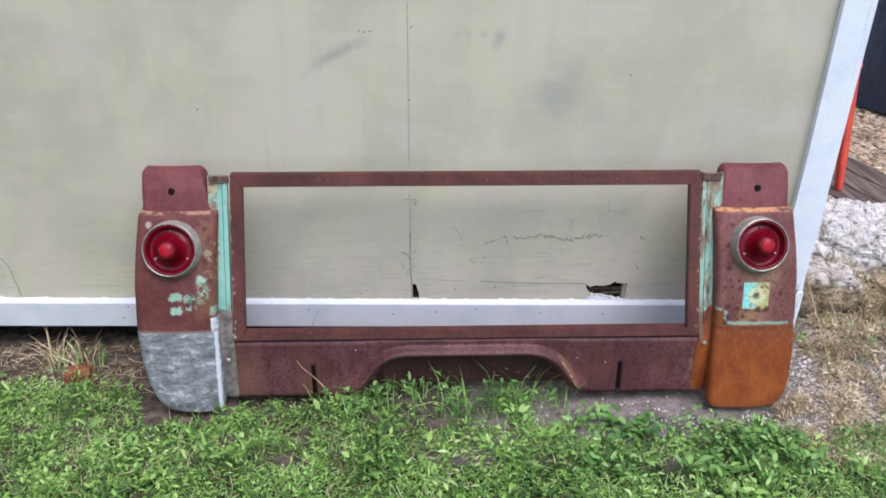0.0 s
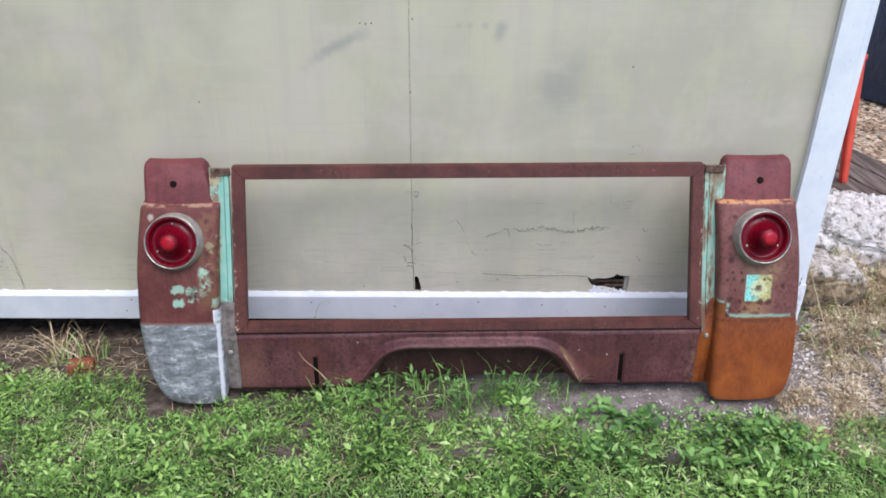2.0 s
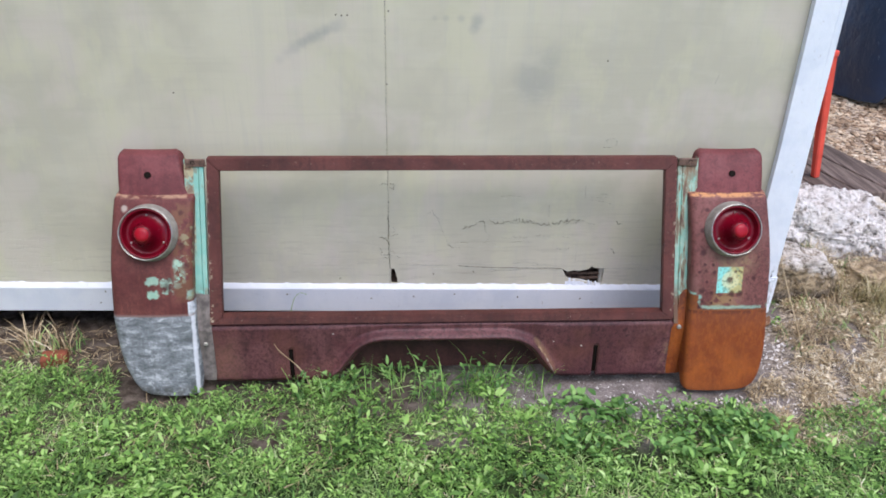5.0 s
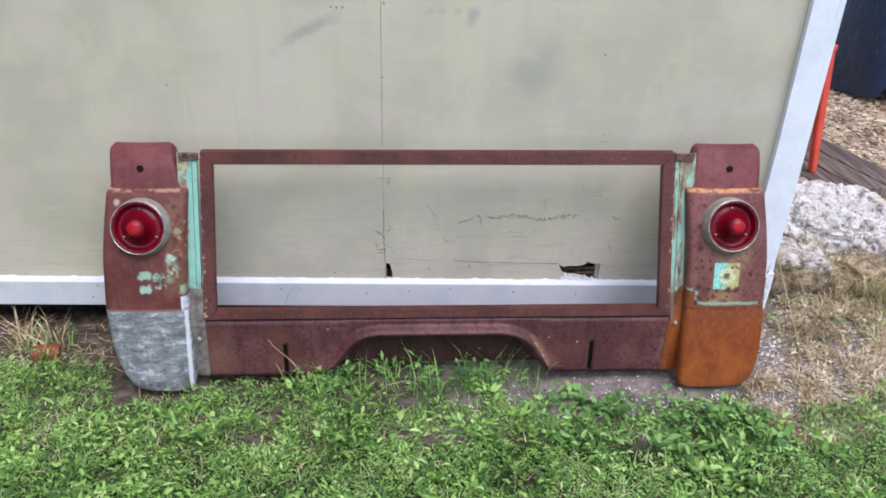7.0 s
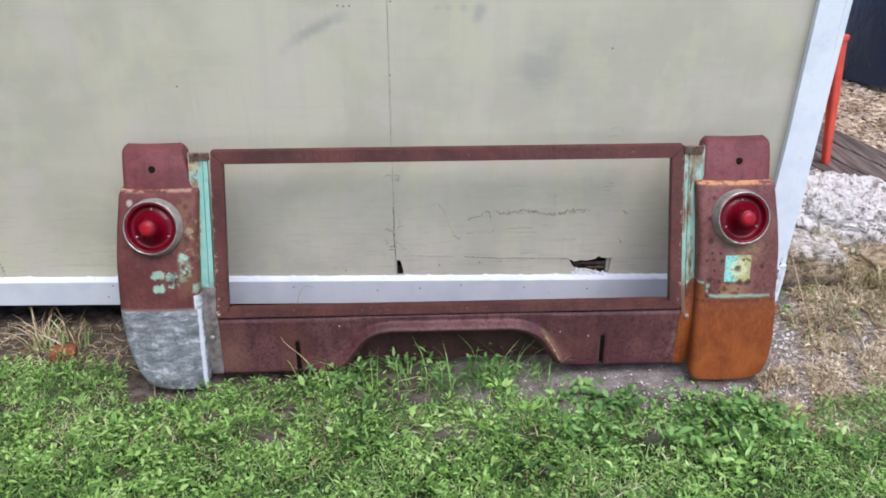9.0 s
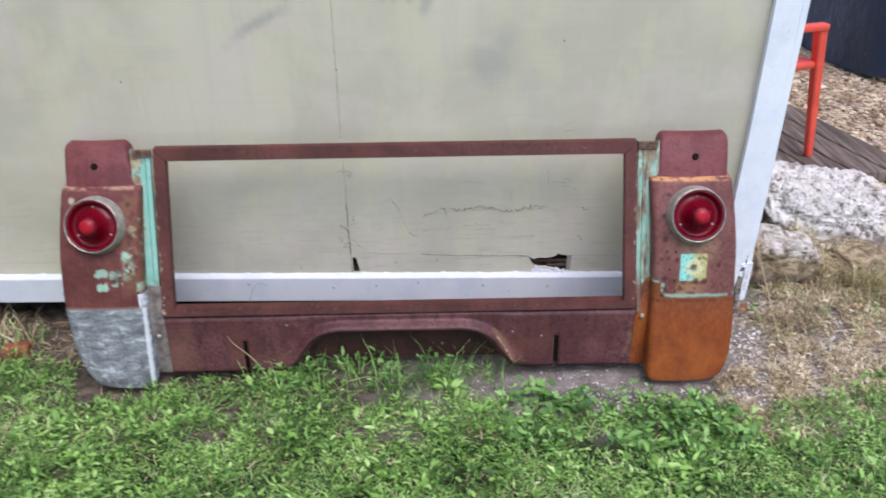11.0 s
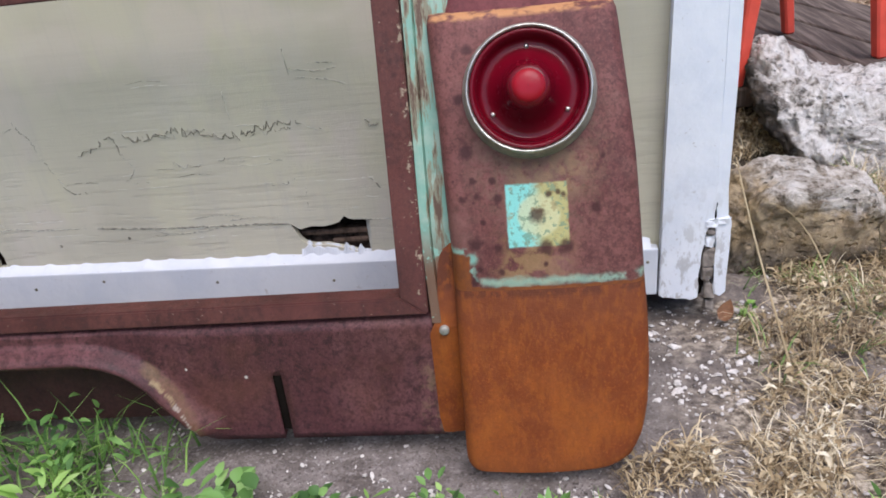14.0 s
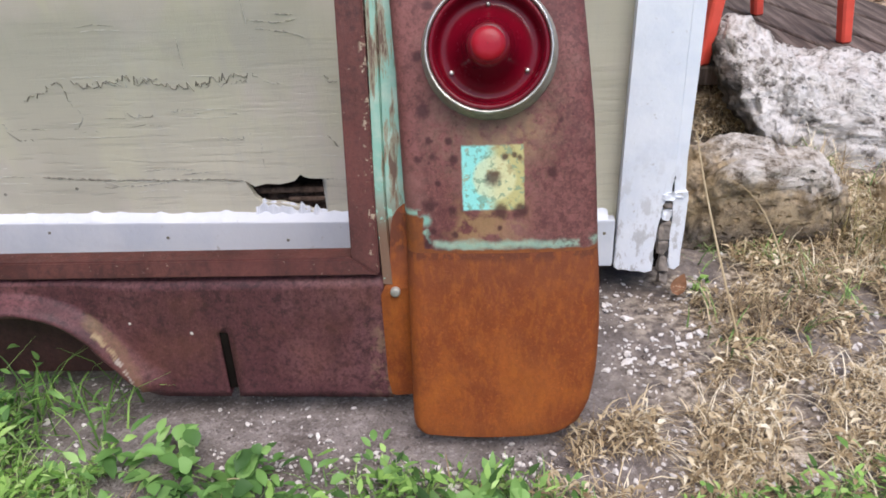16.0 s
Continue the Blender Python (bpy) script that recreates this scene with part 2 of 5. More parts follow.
def left_wear(n, c):
    tt = n.mix(0.35, teal_tone(n, 70), (0.50, 0.60, 0.46))
    letters = n.step(n.noise(60, 4), 0.44, 0.5)
    c = n.mix(n.mul(n.box(-0.795, -0.767, 0.305, 0.327, 0.003, 0.022, 60), 0.9), c, tt)
    c = n.mix(n.mul(n.box(-0.797, -0.762, 0.342, 0.362, 0.003, 0.028, 60), 0.8), c, tt)
    c = n.mix(n.mul(n.box(-0.757, -0.727, 0.318, 0.358, 0.003, 0.03, 60), letters, 0.8), c, tt)
    c = n.mix(n.mul(n.box(-0.722, -0.696, 0.328, 0.41, 0.006, 0.02, 50), letters, 0.9), c, tt)
    c = n.mix(n.mul(n.box(-0.695, -0.674, 0.302, 0.325, 0.003, 0.02, 60), 0.7), c, tt)
    c = n.mix(n.mul(n.box(-0.72, -0.66, 0.30, 0.54, 0.012, 0.04, 40), n.step(n.noise(40, 5), 0.42, 0.56), 0.75), c, (0.17, 0.082, 0.045))
    c = n.mix(n.mul(n.box(-0.70, -0.66, 0.30, 0.50, 0.01, 0.03, 30), n.step(n.noise(55, 5), 0.54, 0.6), 0.6), c, (0.30, 0.30, 0.17))
    for cx, cz, r in ((-0.745, 0.335, 0.012), (-0.70, 0.44, 0.009), (-0.69, 0.39, 0.008), (-0.735, 0.355, 0.007), (-0.70, 0.52, 0.006)):
        c = n.mix(n.mul(n.disc(cx, cz, r, r * 0.6, r * 1.6, 90), 0.7), c, PIT)
    notch = n.box(-0.6935, -0.60, 0.2, 0.293, 0.0012, 0.003, 90)
    c = n.mix(notch, c, n.mix(n.step(n.noise(50, 4), 0.4, 0.6), (0.32, 0.34, 0.36), (0.62, 0.65, 0.68)))
    c = n.mix(n.mul(n.disc(-0.845, 0.53, 0.008, 0.004, 0.01), 0.7), c, (0.5, 0.45, 0.38))
    c = n.mix(n.mul(n.step(n.axis(2), 0.262, 0.256), 0.6), c, (0.28, 0.20, 0.18))
    # worn lip of this post, its thin highlight put into the colour
    lip = n.mul(n.step(n.axis(2), 0.550, 0.555), n.step(n.noise(35, 4), 0.45, 0.6))
    return n.mix(n.mul(lip, 0.6), c, (0.52, 0.34, 0.22))


def apron_wear(n, c):
    for k in range(34):
        u = k / 33
        x, z = 0.252 + 0.064 * u, 0.162 - 0.108 * u + 0.012 * math.sin(3 * u)
        c = n.mix(n.mul(n.disc(x + 0.002, z + 0.002, 0.0048, 0.0028, 0.008, 90), 0.11), c, (0.30, 0.21, 0.085))
        if k > 5 and k % 9 != 4:
            c = n.mix(n.mul(n.disc(x, z - 0.003, 0.0014, 0.0013, 0.005, 110), 0.6), c, (0.46, 0.36, 0.19) if k < 19 else (0.60, 0.58, 0.50))
    c = n.mix(n.mul(n.step(n.noise(6, 4), 0.5, 0.72), 0.25), c, (0.22, 0.085, 0.052))
    c = n.mix(n.mul(n.box(0.622, 0.66, 0.03, 0.15, 0.012, 0.05, 45), n.step(n.noise(80, 5), 0.48, 0.6), 0.45), c, (0.26, 0.17, 0.10))
    c = n.mix(n.mul(n.box(-0.66, -0.57, 0.04, 0.16, 0.03, 0.09, 22), 0.3), c, (0.20, 0.11, 0.075))
    for cx, cz in ((0.388, 0.137), (0.308, 0.152), (-0.31, 0.185)):
        c = n.mix(n.disc(cx, cz, 0.0018, 0.0009, 0.004), c, (0.62, 0.58, 0.52))
    return c


def orange_tones(n, c):
    # browner towards the top
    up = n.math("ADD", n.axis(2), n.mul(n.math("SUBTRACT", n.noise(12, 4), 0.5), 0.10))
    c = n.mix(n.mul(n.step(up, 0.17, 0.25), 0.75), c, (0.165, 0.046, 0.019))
    # duller brown towards the bottom
    edge = n.math("ADD", n.axis(2), n.mul(n.math("SUBTRACT", n.noise(25, 4), 0.5), 0.03))
    c = n.mix(n.mul(n.step(edge, 0.06, 0.02), 0.45), c, (0.19, 0.058, 0.018))
    c = n.mix(n.mul(n.step(n.noise(1.0, 5, 0.65, n.scaled(120, 60, 45)), 0.48, 0.62), 0.28), c, (0.37, 0.112, 0.014))
    c = n.mix(n.mul(n.step(n.noise(1.0, 5, 0.7, n.scaled(190, 80, 110, (3, 0, 1))), 0.50, 0.60), 0.2), c, (0.15, 0.040, 0.012))
    rim = n.mul(n.step(n.axis(2), 0.240, 0.250), n.step(n.noise(60, 5), 0.45, 0.52))
    c = n.mix(n.mul(rim, 0.6), c, (0.08, 0.026, 0.016))
    return n.mix(n.mul(n.step(n.noise(1.0, 4, 0.65, n.scaled(22, 22, 12, (4, 0, 2))), 0.50, 0.68), 0.2), c, (0.13, 0.034, 0.012))


def m_filler():
    n = Nodes("grey_filler", 0.6)
    f = n.math("ADD", n.mul(n.noise(1.0, 6, 0.7, n.scaled(22, 22, 52), 0.6), 0.75), n.mul(n.noise(170, 5, 0.7), 0.25))
    c = n.ramp(f, (0.38, (0.09, 0.10, 0.105)), (0.46, (0.165, 0.182, 0.192)), (0.54, (0.245, 0.265, 0.28)), (0.62, (0.50, 0.52, 0.54)))
    c = n.mix(n.mul(n.step(n.noise(1.0, 5, 0.7, n.scaled(90, 20, 8)), 0.55, 0.62), 0.3), c, (0.075, 0.08, 0.08))
    c = n.mix(n.mul(n.step(n.axis(2), 0.060, 0.045), n.step(n.noise(45, 5), 0.40, 0.55), 0.7), c, (0.07, 0.068, 0.062))
    c = n.mix(n.mul(n.box(-0.688, -0.679, 0.0, 0.30, 0.002, 0.006, 60), 0.8), c, (0.68, 0.70, 0.73))
    return n.done(c, bump=f, dist=0.002)


def m_jamb(name="flaking_teal_paint", keep=0.0):
    n = Nodes(name, 0.65)
    f = n.noise(1.0, 6, 0.7, n.scaled(75, 20, 9))
    c = n.mix(n.step(n.noise(30, 4), 0.4, 0.65), (0.21, 0.41, 0.325), (0.34, 0.47, 0.38))
    if keep:
        c = n.mix(0.6, c, (0.19, 0.47, 0.40))
    c = n.mix(n.mul(n.step(f, 0.50 + keep, 0.56 + keep), 0.8), c, (0.24, 0.17, 0.10))
    c = n.mix(n.mul(n.step(f, 0.57 + keep, 0.61 + keep), 0.85), c, (0.10, 0.045, 0.03))
    c = n.mix(n.mul(n.step(n.axis(2), 0.52, 0.6), n.step(n.noise(26, 5), 0.5, 0.6), 0.6), c, (0.20, 0.115, 0.06))
    c = n.mix(n.mul(n.step(n.axis(2), 0.34, 0.26), n.step(n.noise(60, 5), 0.40, 0.45), 0.95), c, (0.14, 0.062, 0.032))
    if keep:
        bare = n.mul(n.step(n.math("ABSOLUTE", n.axis(0)), 0.667, 0.672), n.step(n.axis(2), 0.36, 0.46))
        c = n.mix(n.mul(bare, n.step(n.noise(40, 5), 0.36, 0.5), 0.85), c, n.mix(n.step(n.noise(70, 4), 0.42, 0.58), (0.20, 0.085, 0.045), (0.42, 0.34, 0.19)))
    return n.done(c, bump=f, dist=0.002, strength=0.8)


def m_lens(name, col, rough):
    n = Nodes(name, rough)
    n.b.inputs["Coat Weight"].default_value = 0.0
    n.b.inputs["Specular IOR Level"].default_value = 0.3
    n.b.inputs["Coat Roughness"].default_value = 0.08
    n.b.inputs["Subsurface Weight"].default_value = 0.0
    d = n.mix(n.step(n.noise(18, 5), 0.4, 0.7), col, tuple(v * 0.75 for v in col))
    return n.done(d, rough=n.math("ADD", n.mul(n.noise(70, 4), 0.18), rough), bump=n.noise(120, 3), dist=0.0003)


def m_rock(name, stain, tones):
    n = Nodes(name, 0.92)
    f = n.noise(24, 8, 0.75)
    pits = n.step(n.cells(48, n.scaled(1, 1, 1.3)), 0.30, 0.12)
    fine = n.step(n.cells(130), 0.30, 0.12)
    c = n.ramp(f, *zip((0.385, 0.43, 0.48, 0.58), tones))
    deep = n.step(n.noise(6, 4), 0.44, 0.54)
    c = n.mix(n.mul(pits, deep, 0.5), c, (0.07, 0.06, 0.054))
    c = n.mix(n.mul(fine, n.step(n.noise(9, 3), 0.45, 0.58), 0.3), c, (0.16, 0.14, 0.12))
    if stain > 0.8:
        # tan earth film on the face, bare pale stone along the top
        film = n.mix(n.step(n.noise(28, 6, 0.7), 0.40, 0.58), (0.19, 0.135, 0.072), (0.50, 0.37, 0.21))
        top = n.math("ADD", n.axis(2), n.math("ADD", n.mul(n.axis(0), 0.25), n.mul(n.math("SUBTRACT", n.noise(16, 5), 0.5), 0.10)))
        c = n.mix(n.mul(n.step(top, 0.100, 0.064), 0.85), c, film)
        # dark grey shadow painted round the lower part of the rock
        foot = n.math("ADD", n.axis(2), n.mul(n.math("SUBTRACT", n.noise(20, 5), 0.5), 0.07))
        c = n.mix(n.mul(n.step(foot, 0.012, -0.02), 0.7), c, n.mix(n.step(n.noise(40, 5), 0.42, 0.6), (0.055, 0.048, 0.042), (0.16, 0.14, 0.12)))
    else:
        c = n.mix(n.mul(n.step(n.noise(13, 6, 0.7), 0.57, 0.65), 0.3), c, (0.17, 0.155, 0.14))
        # dark brown shade painted on the flank that faces the shed
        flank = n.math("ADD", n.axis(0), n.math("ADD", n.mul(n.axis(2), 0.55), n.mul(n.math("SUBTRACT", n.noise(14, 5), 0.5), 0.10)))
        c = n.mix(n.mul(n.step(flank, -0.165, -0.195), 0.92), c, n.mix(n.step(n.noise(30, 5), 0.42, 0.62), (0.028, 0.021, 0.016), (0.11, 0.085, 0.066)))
        c = n.mix(n.mul(n.step(n.axis(0), 0.20, 0.27), n.step(n.noise(11, 4), 0.38, 0.5), 0.6), c, (0.62, 0.52, 0.28))
    h = n.math("ADD", f, n.math("ADD", n.mul(pits, deep, -0.7), n.mul(fine, -0.2)))
    return n.done(c, bump=h, dist=0.016, strength=1.0)


def m_deck():
    n = Nodes("weathered_deck_wood", 0.85)
    f = n.noise(1.0, 6, 0.65, n.scaled(60, 3, 3))
    c = n.ramp(f, (0.3, (0.05, 0.039, 0.034)), (0.5, (0.14, 0.106, 0.09)), (0.62, (0.26, 0.205, 0.175)))
    c = n.mix(n.mul(n.random(), 0.3), c, (0.09, 0.072, 0.066))
    return n.done(c, bump=f, dist=0.004)


def m_tarp():
    n = Nodes("navy_tarpaulin", 0.38)
    c = n.mix(n.step(n.noise(3, 4), 0.4, 0.7), (0.012, 0.03, 0.075), (0.03, 0.075, 0.17))
    # pale flecks painted in as glints on the sheet
    c = n.mix(n.mul(n.step(n.noise(26, 6, 0.7), 0.62, 0.7), 0.6), c, (0.16, 0.22, 0.30))
    return n.done(c, bump=n.noise(7, 5), dist=0.03, strength=0.7)


# trim white is darkened to 0.84, partly for the leaning panel's shade
mat_wall, mat_white, mat_corner, mat_trim = m_wall(), m_white("white_paint"), m_white("white_corner_paint", True), m_white("dimmed_white_paint", False, 0.84)
mat_maroon = m_rust("maroon_primer", *MAROON, spots=0.35)


def frame_wear(n, c):
    """Pale flakes along the outer edges of the side rails, redder rust on the rails."""
    c = n.mix(n.mul(n.step(n.noise(7, 4), 0.45, 0.62), 0.35), c, (0.145, 0.043, 0.036))
    side = n.math("ABSOLUTE", n.axis(0))
    near = n.mul(n.step(side, 0.628, 0.634), n.step(n.noise(70, 4, 0.7), 0.57, 0.61))
    c = n.mix(n.mul(near, 0.8), c, (0.42, 0.35, 0.25))
    return n.mix(n.mul(n.step(n.noise(150, 3), 0.69, 0.72), 0.6), c, (0.45, 0.36, 0.30))


mat_frame = m_rust("brown_frame_rust", *FRAMERUST, spots=0.45, seed=3, extra=frame_wear)
mat_apron = m_rust("dark_apron_rust", *DARKRUST, spots=0.75, rough=0.5, seed=7, extra=apron_wear)
mat_orange = m_rust("orange_rust", *ORANGE, spots=0.2, rough=0.78, seed=2, extra=orange_tones, runs=0.05)
mat_right = m_rust("mauve_primer_with_rust_pits", *MAUVE, spots=0.5, seed=5, extra=right_wear)
mat_left = m_rust("maroon_primer_over_teal", (0.122, 0.035, 0.032), (0.172, 0.056, 0.048), MAUVE[2], spots=0.4, seed=9, extra=left_wear)
mat_grey, mat_teal, mat_rock, mat_deck, mat_tarp = m_filler(), m_jamb(), m_rock("pitted_limestone", 0.3, ((0.19, 0.17, 0.15), (0.45, 0.415, 0.385), (0.68, 0.645, 0.61), (0.83, 0.80, 0.77))), m_deck(), m_tarp()
mat_teal_whole = m_jamb("worn_teal_paint", 0.10)
mat_rock_brown = m_rock("stained_limestone_with_foot_shade", 0.82, ((0.15, 0.12, 0.092), (0.36, 0.31, 0.255), (0.54, 0.485, 0.42), (0.76, 0.71, 0.65)))
mat_chrome = m_plain("dull_chrome", (0.52, 0.50, 0.45), 0.34, 0.85, 0.35, 60)
mat_zinc = m_plain("matt_zinc", (0.36, 0.345, 0.30), 0.5, 0.25, 0.3, 50)
mat_lens = m_lens("red_glass", (0.145, 0.002, 0.010), 0.16)
mat_button = m_lens("red_reflector", (0.36, 0.006, 0.018), 0.22)
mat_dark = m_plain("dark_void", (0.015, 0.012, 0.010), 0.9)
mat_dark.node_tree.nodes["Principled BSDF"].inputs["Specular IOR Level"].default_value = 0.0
# inner rust made darker, putting the shade under the arch into its colour
mat_inner = m_rust("shade_dark_inner_steel", (0.035, 0.014, 0.013), (0.060, 0.024, 0.022), (0.018, 0.008, 0.008), spots=0.5, seed=11)
mat_red = m_plain("red_plastic", (0.70, 0.085, 0.055), 0.4, 0.0, 0.12, 15)
mat_tyre = m_plain("tyre_rubber", (0.03, 0.03, 0.032), 0.8)
mat_brick = m_plain("terracotta", (0.26, 0.085, 0.05), 0.9)
mat_roof = m_plain("grey_shingle", (0.12, 0.12, 0.12), 0.9)
mat_oldwood = m_plain("bare_grey_wood", (0.27, 0.235, 0.205), 0.9, 0.0, 0.5, 60)
mat_rotwood = m_plain("rotten_brown_wood", (0.13, 0.09, 0.068), 0.95, 0.0, 0.6, 60)
mat_crack = m_plain("crack_edge", (0.235, 0.22, 0.175), 0.9, 0.0, 0.4, 90)
mat_faint = m_plain("faint_crack_edge", (0.36, 0.345, 0.285), 0.9, 0.0, 0.5, 90)
mat_flake = m_plain("loose_paint_flake", (0.55, 0.54, 0.47), 0.8, 0.0, 0.2, 90)
mat_taupe = m_plain("grey_brown_primer", (0.17, 0.145, 0.13), 0.7, 0.0, 0.5, 45)
mat_mix = m_plain("rusty_teal_bracket", (0.17, 0.10, 0.075), 0.7, 0.0, 0.6, 70)
mat_soil = m_plain("soil_crumb", (0.19, 0.162, 0.147), 0.95, 0.0, 0.5, 60)
mat_stone = m_plain("white_limestone_chip", (0.68, 0.64, 0.60), 0.9, 0.0, 0.3, 60)


def m_ground():
    n = Nodes("soil_and_mulch", 0.95)
    soil = n.mix(n.step(n.noise(18, 6), 0.35, 0.7), (0.15, 0.127, 0.115), (0.29, 0.255, 0.237))
    soil = n.mix(n.mul(n.step(n.noise(240, 5, 0.7), 0.52, 0.60), 0.55), soil, (0.075, 0.062, 0.055))
    # pale crumbs, left out of the colour in the shaded gap behind the panel
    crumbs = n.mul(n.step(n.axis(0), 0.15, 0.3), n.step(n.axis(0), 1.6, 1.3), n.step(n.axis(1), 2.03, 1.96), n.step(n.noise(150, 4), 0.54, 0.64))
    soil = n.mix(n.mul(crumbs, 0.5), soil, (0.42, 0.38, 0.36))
    earth = n.mix(n.step(n.noise(26, 6), 0.36, 0.66), (0.055, 0.042, 0.033), (0.15, 0.122, 0.10))
    soil = n.mix(n.step(n.axis(0), 0.22, 0.02), soil, earth)
    mulch = n.ramp(n.noise(45, 6, 0.75), (0.38, (0.11, 0.075, 0.053)), (0.49, (0.35, 0.27, 0.20)), (0.6, (0.60, 0.52, 0.42)))
    far = n.mul(n.step(n.axis(1), 2.7, 3.1), n.step(n.axis(0), 1.0, 1.3))
    dry = n.ramp(n.noise(60, 6, 0.7), (0.38, (0.048, 0.037, 0.028)), (0.48, (0.22, 0.178, 0.132)), (0.6, (0.54, 0.465, 0.365)))
    c = n.mix(n.mul(n.step(n.axis(0), 1.05, 1.25), n.step(n.noise(9, 4), 0.36, 0.55)), soil, dry)
    # dark soil between boulder and corner board, with its shadows painted in
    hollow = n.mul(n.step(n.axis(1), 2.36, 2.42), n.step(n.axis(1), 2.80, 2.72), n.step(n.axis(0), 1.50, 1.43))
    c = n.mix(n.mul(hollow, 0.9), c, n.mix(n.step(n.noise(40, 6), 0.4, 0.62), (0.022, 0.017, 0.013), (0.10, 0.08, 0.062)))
    c = n.mix(far, c, mulch)
    # lawn base near black: the shade between leaves is in this colour
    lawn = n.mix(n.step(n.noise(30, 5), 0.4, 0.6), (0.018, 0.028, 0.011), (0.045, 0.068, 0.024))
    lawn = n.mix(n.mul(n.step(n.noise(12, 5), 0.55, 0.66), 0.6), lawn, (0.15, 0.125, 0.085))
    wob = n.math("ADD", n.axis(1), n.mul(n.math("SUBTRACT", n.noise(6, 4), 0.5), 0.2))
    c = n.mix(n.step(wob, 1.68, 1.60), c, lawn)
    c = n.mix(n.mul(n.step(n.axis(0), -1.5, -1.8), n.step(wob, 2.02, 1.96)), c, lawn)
    grass = n.ramp(n.noise(70, 6, 0.75), (0.36, (0.025, 0.045, 0.016)), (0.48, (0.065, 0.115, 0.034)), (0.6, (0.14, 0.21, 0.075)))
    side = n.math("ABSOLUTE", n.math("SUBTRACT", n.axis(0), 0.4))
    c = n.mix(n.mul(n.step(n.axis(0), 2.2, 2.6), n.step(wob, 2.6, 2.4)), c, lawn)
    c = n.mix(n.math("MAXIMUM", n.step(n.axis(1), 0.8, 0.4), n.mul(n.step(side, 2.2, 2.6), n.step(wob, 2.1, 2.0))), c, grass)
    return n.done(c, bump=n.math("ADD", n.noise(50, 6), n.mul(n.noise(200, 3), 0.3)), dist=0.012)


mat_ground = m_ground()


def m_leaf(name, a, b, c, d, through_light=0.35):
    n = Nodes(name, 0.5)
    n.b.inputs["Specular IOR Level"].default_value = 0.3
    v = n.math("ADD", n.mul(n.random(True), 0.72), n.mul(n.step(n.noise(5, 4, 0.6), 0.35, 0.65), 0.28))
    col = n.ramp(v, (0.08, a), (0.44, b), (0.72, c), (0.96, d))
    n.done(col)
    tr = n.t.nodes.new("ShaderNodeBsdfTranslucent")
    mx = n.t.nodes.new("ShaderNodeMixShader")
    mx.inputs["Fac"].default_value = through_light
    n.t.links.new(col, tr.inputs["Color"])
    n.t.links.new(n.b.outputs[0], mx.inputs[1])
    n.t.links.new(tr.outputs[0], mx.inputs[2])
    n.t.links.new(mx.outputs[0], n.t.nodes["Material Output"].inputs["Surface"])
    return n.m


mat_leaf = m_leaf("lawn_leaf", (0.055, 0.105, 0.035), (0.20, 0.345, 0.105), (0.40, 0.59, 0.20), (0.66, 0.77, 0.40), 0.35)
mat_broad = m_leaf("broad_leaf", (0.045, 0.10, 0.028), (0.19, 0.365, 0.085), (0.39, 0.64, 0.165), (0.64, 0.83, 0.36), 0.38)
mat_ovate = m_leaf("ovate_leaf", (0.05, 0.12, 0.035), (0.14, 0.30, 0.08), (0.25, 0.46, 0.13), (0.42, 0.62, 0.24), 0.3)
mat_straw = m_leaf("dry_straw", (0.10, 0.066, 0.038), (0.41, 0.305, 0.17), (0.71, 0.59, 0.385), (0.92, 0.85, 0.67), 0.2)
mat_olive = m_leaf("olive_grass", (0.09, 0.075, 0.03), (0.30, 0.25, 0.11), (0.52, 0.45, 0.22), (0.74, 0.68, 0.44), 0.3)
mat_hem = m_plain("hem_glint_paint", (0.16, 0.22, 0.29), 0.5, 0.0, 0.8, 25)
mat_rim = m_plain("dark_steel_rim", (0.05, 0.05, 0.052), 0.6, 0.3)
mat_dead = m_plain("dead_leaf", (0.27, 0.13, 0.065), 0.7, 0.0, 0.3, 80)
mat_chip = m_leaf("wood_chip", (0.15, 0.092, 0.055), (0.40, 0.285, 0.185), (0.58, 0.455, 0.325), (0.76, 0.65, 0.50), 0.0)


# ---- builders ----
def mesh_of(name, verts, faces, material, smooth=False):
    me = bpy.data.meshes.new(name)
    me.from_pydata([tuple(v) for v in verts], [], faces)
    me.materials.append(material)
    if smooth:
        for p in me.polygons:
            p.use_smooth = True
    me.update()
    return me


def part(name, bm, material, parent, label="", smooth=False):
    me = bpy.data.meshes.new(name)
    bmesh.ops.recalc_face_normals(bm, faces=bm.faces)
    bm.to_mesh(me)
    bm.free()
    me.materials.append(material)
    if smooth:
        for p in me.polygons:
            p.use_smooth = True
    ob = new(name, me)
    ob.parent = parent
    if label:
        tagged(ob, label)
    return ob


def thing(name, x, y, z, label, category, group="", kind="", rz=0):
    ob = new(name)
    ob.matrix_world = pose(x, y, z, 0, 0, rz)
    ob.empty_display_size = 0.05
    return tagged(ob, label, category, group, kind)


def b_box(x0, x1, y0, y1, z0, z1, bevel=0.0, seg=2, bm=None):
    own = bm is None
    bm = bm or bmesh.new()
    r = bmesh.ops.create_cube(bm, size=1)
    bmesh.ops.transform(bm, matrix=Matrix.Translation(((x0 + x1) / 2, (y0 + y1) / 2, (z0 + z1) / 2))
                        @ Matrix.Diagonal((x1 - x0, y1 - y0, z1 - z0, 1)), verts=r["verts"])
    if bevel and own:
        bmesh.ops.bevel(bm, geom=bm.edges[:], offset=bevel, segments=seg, affect="EDGES", profile=0.6)
    return bm


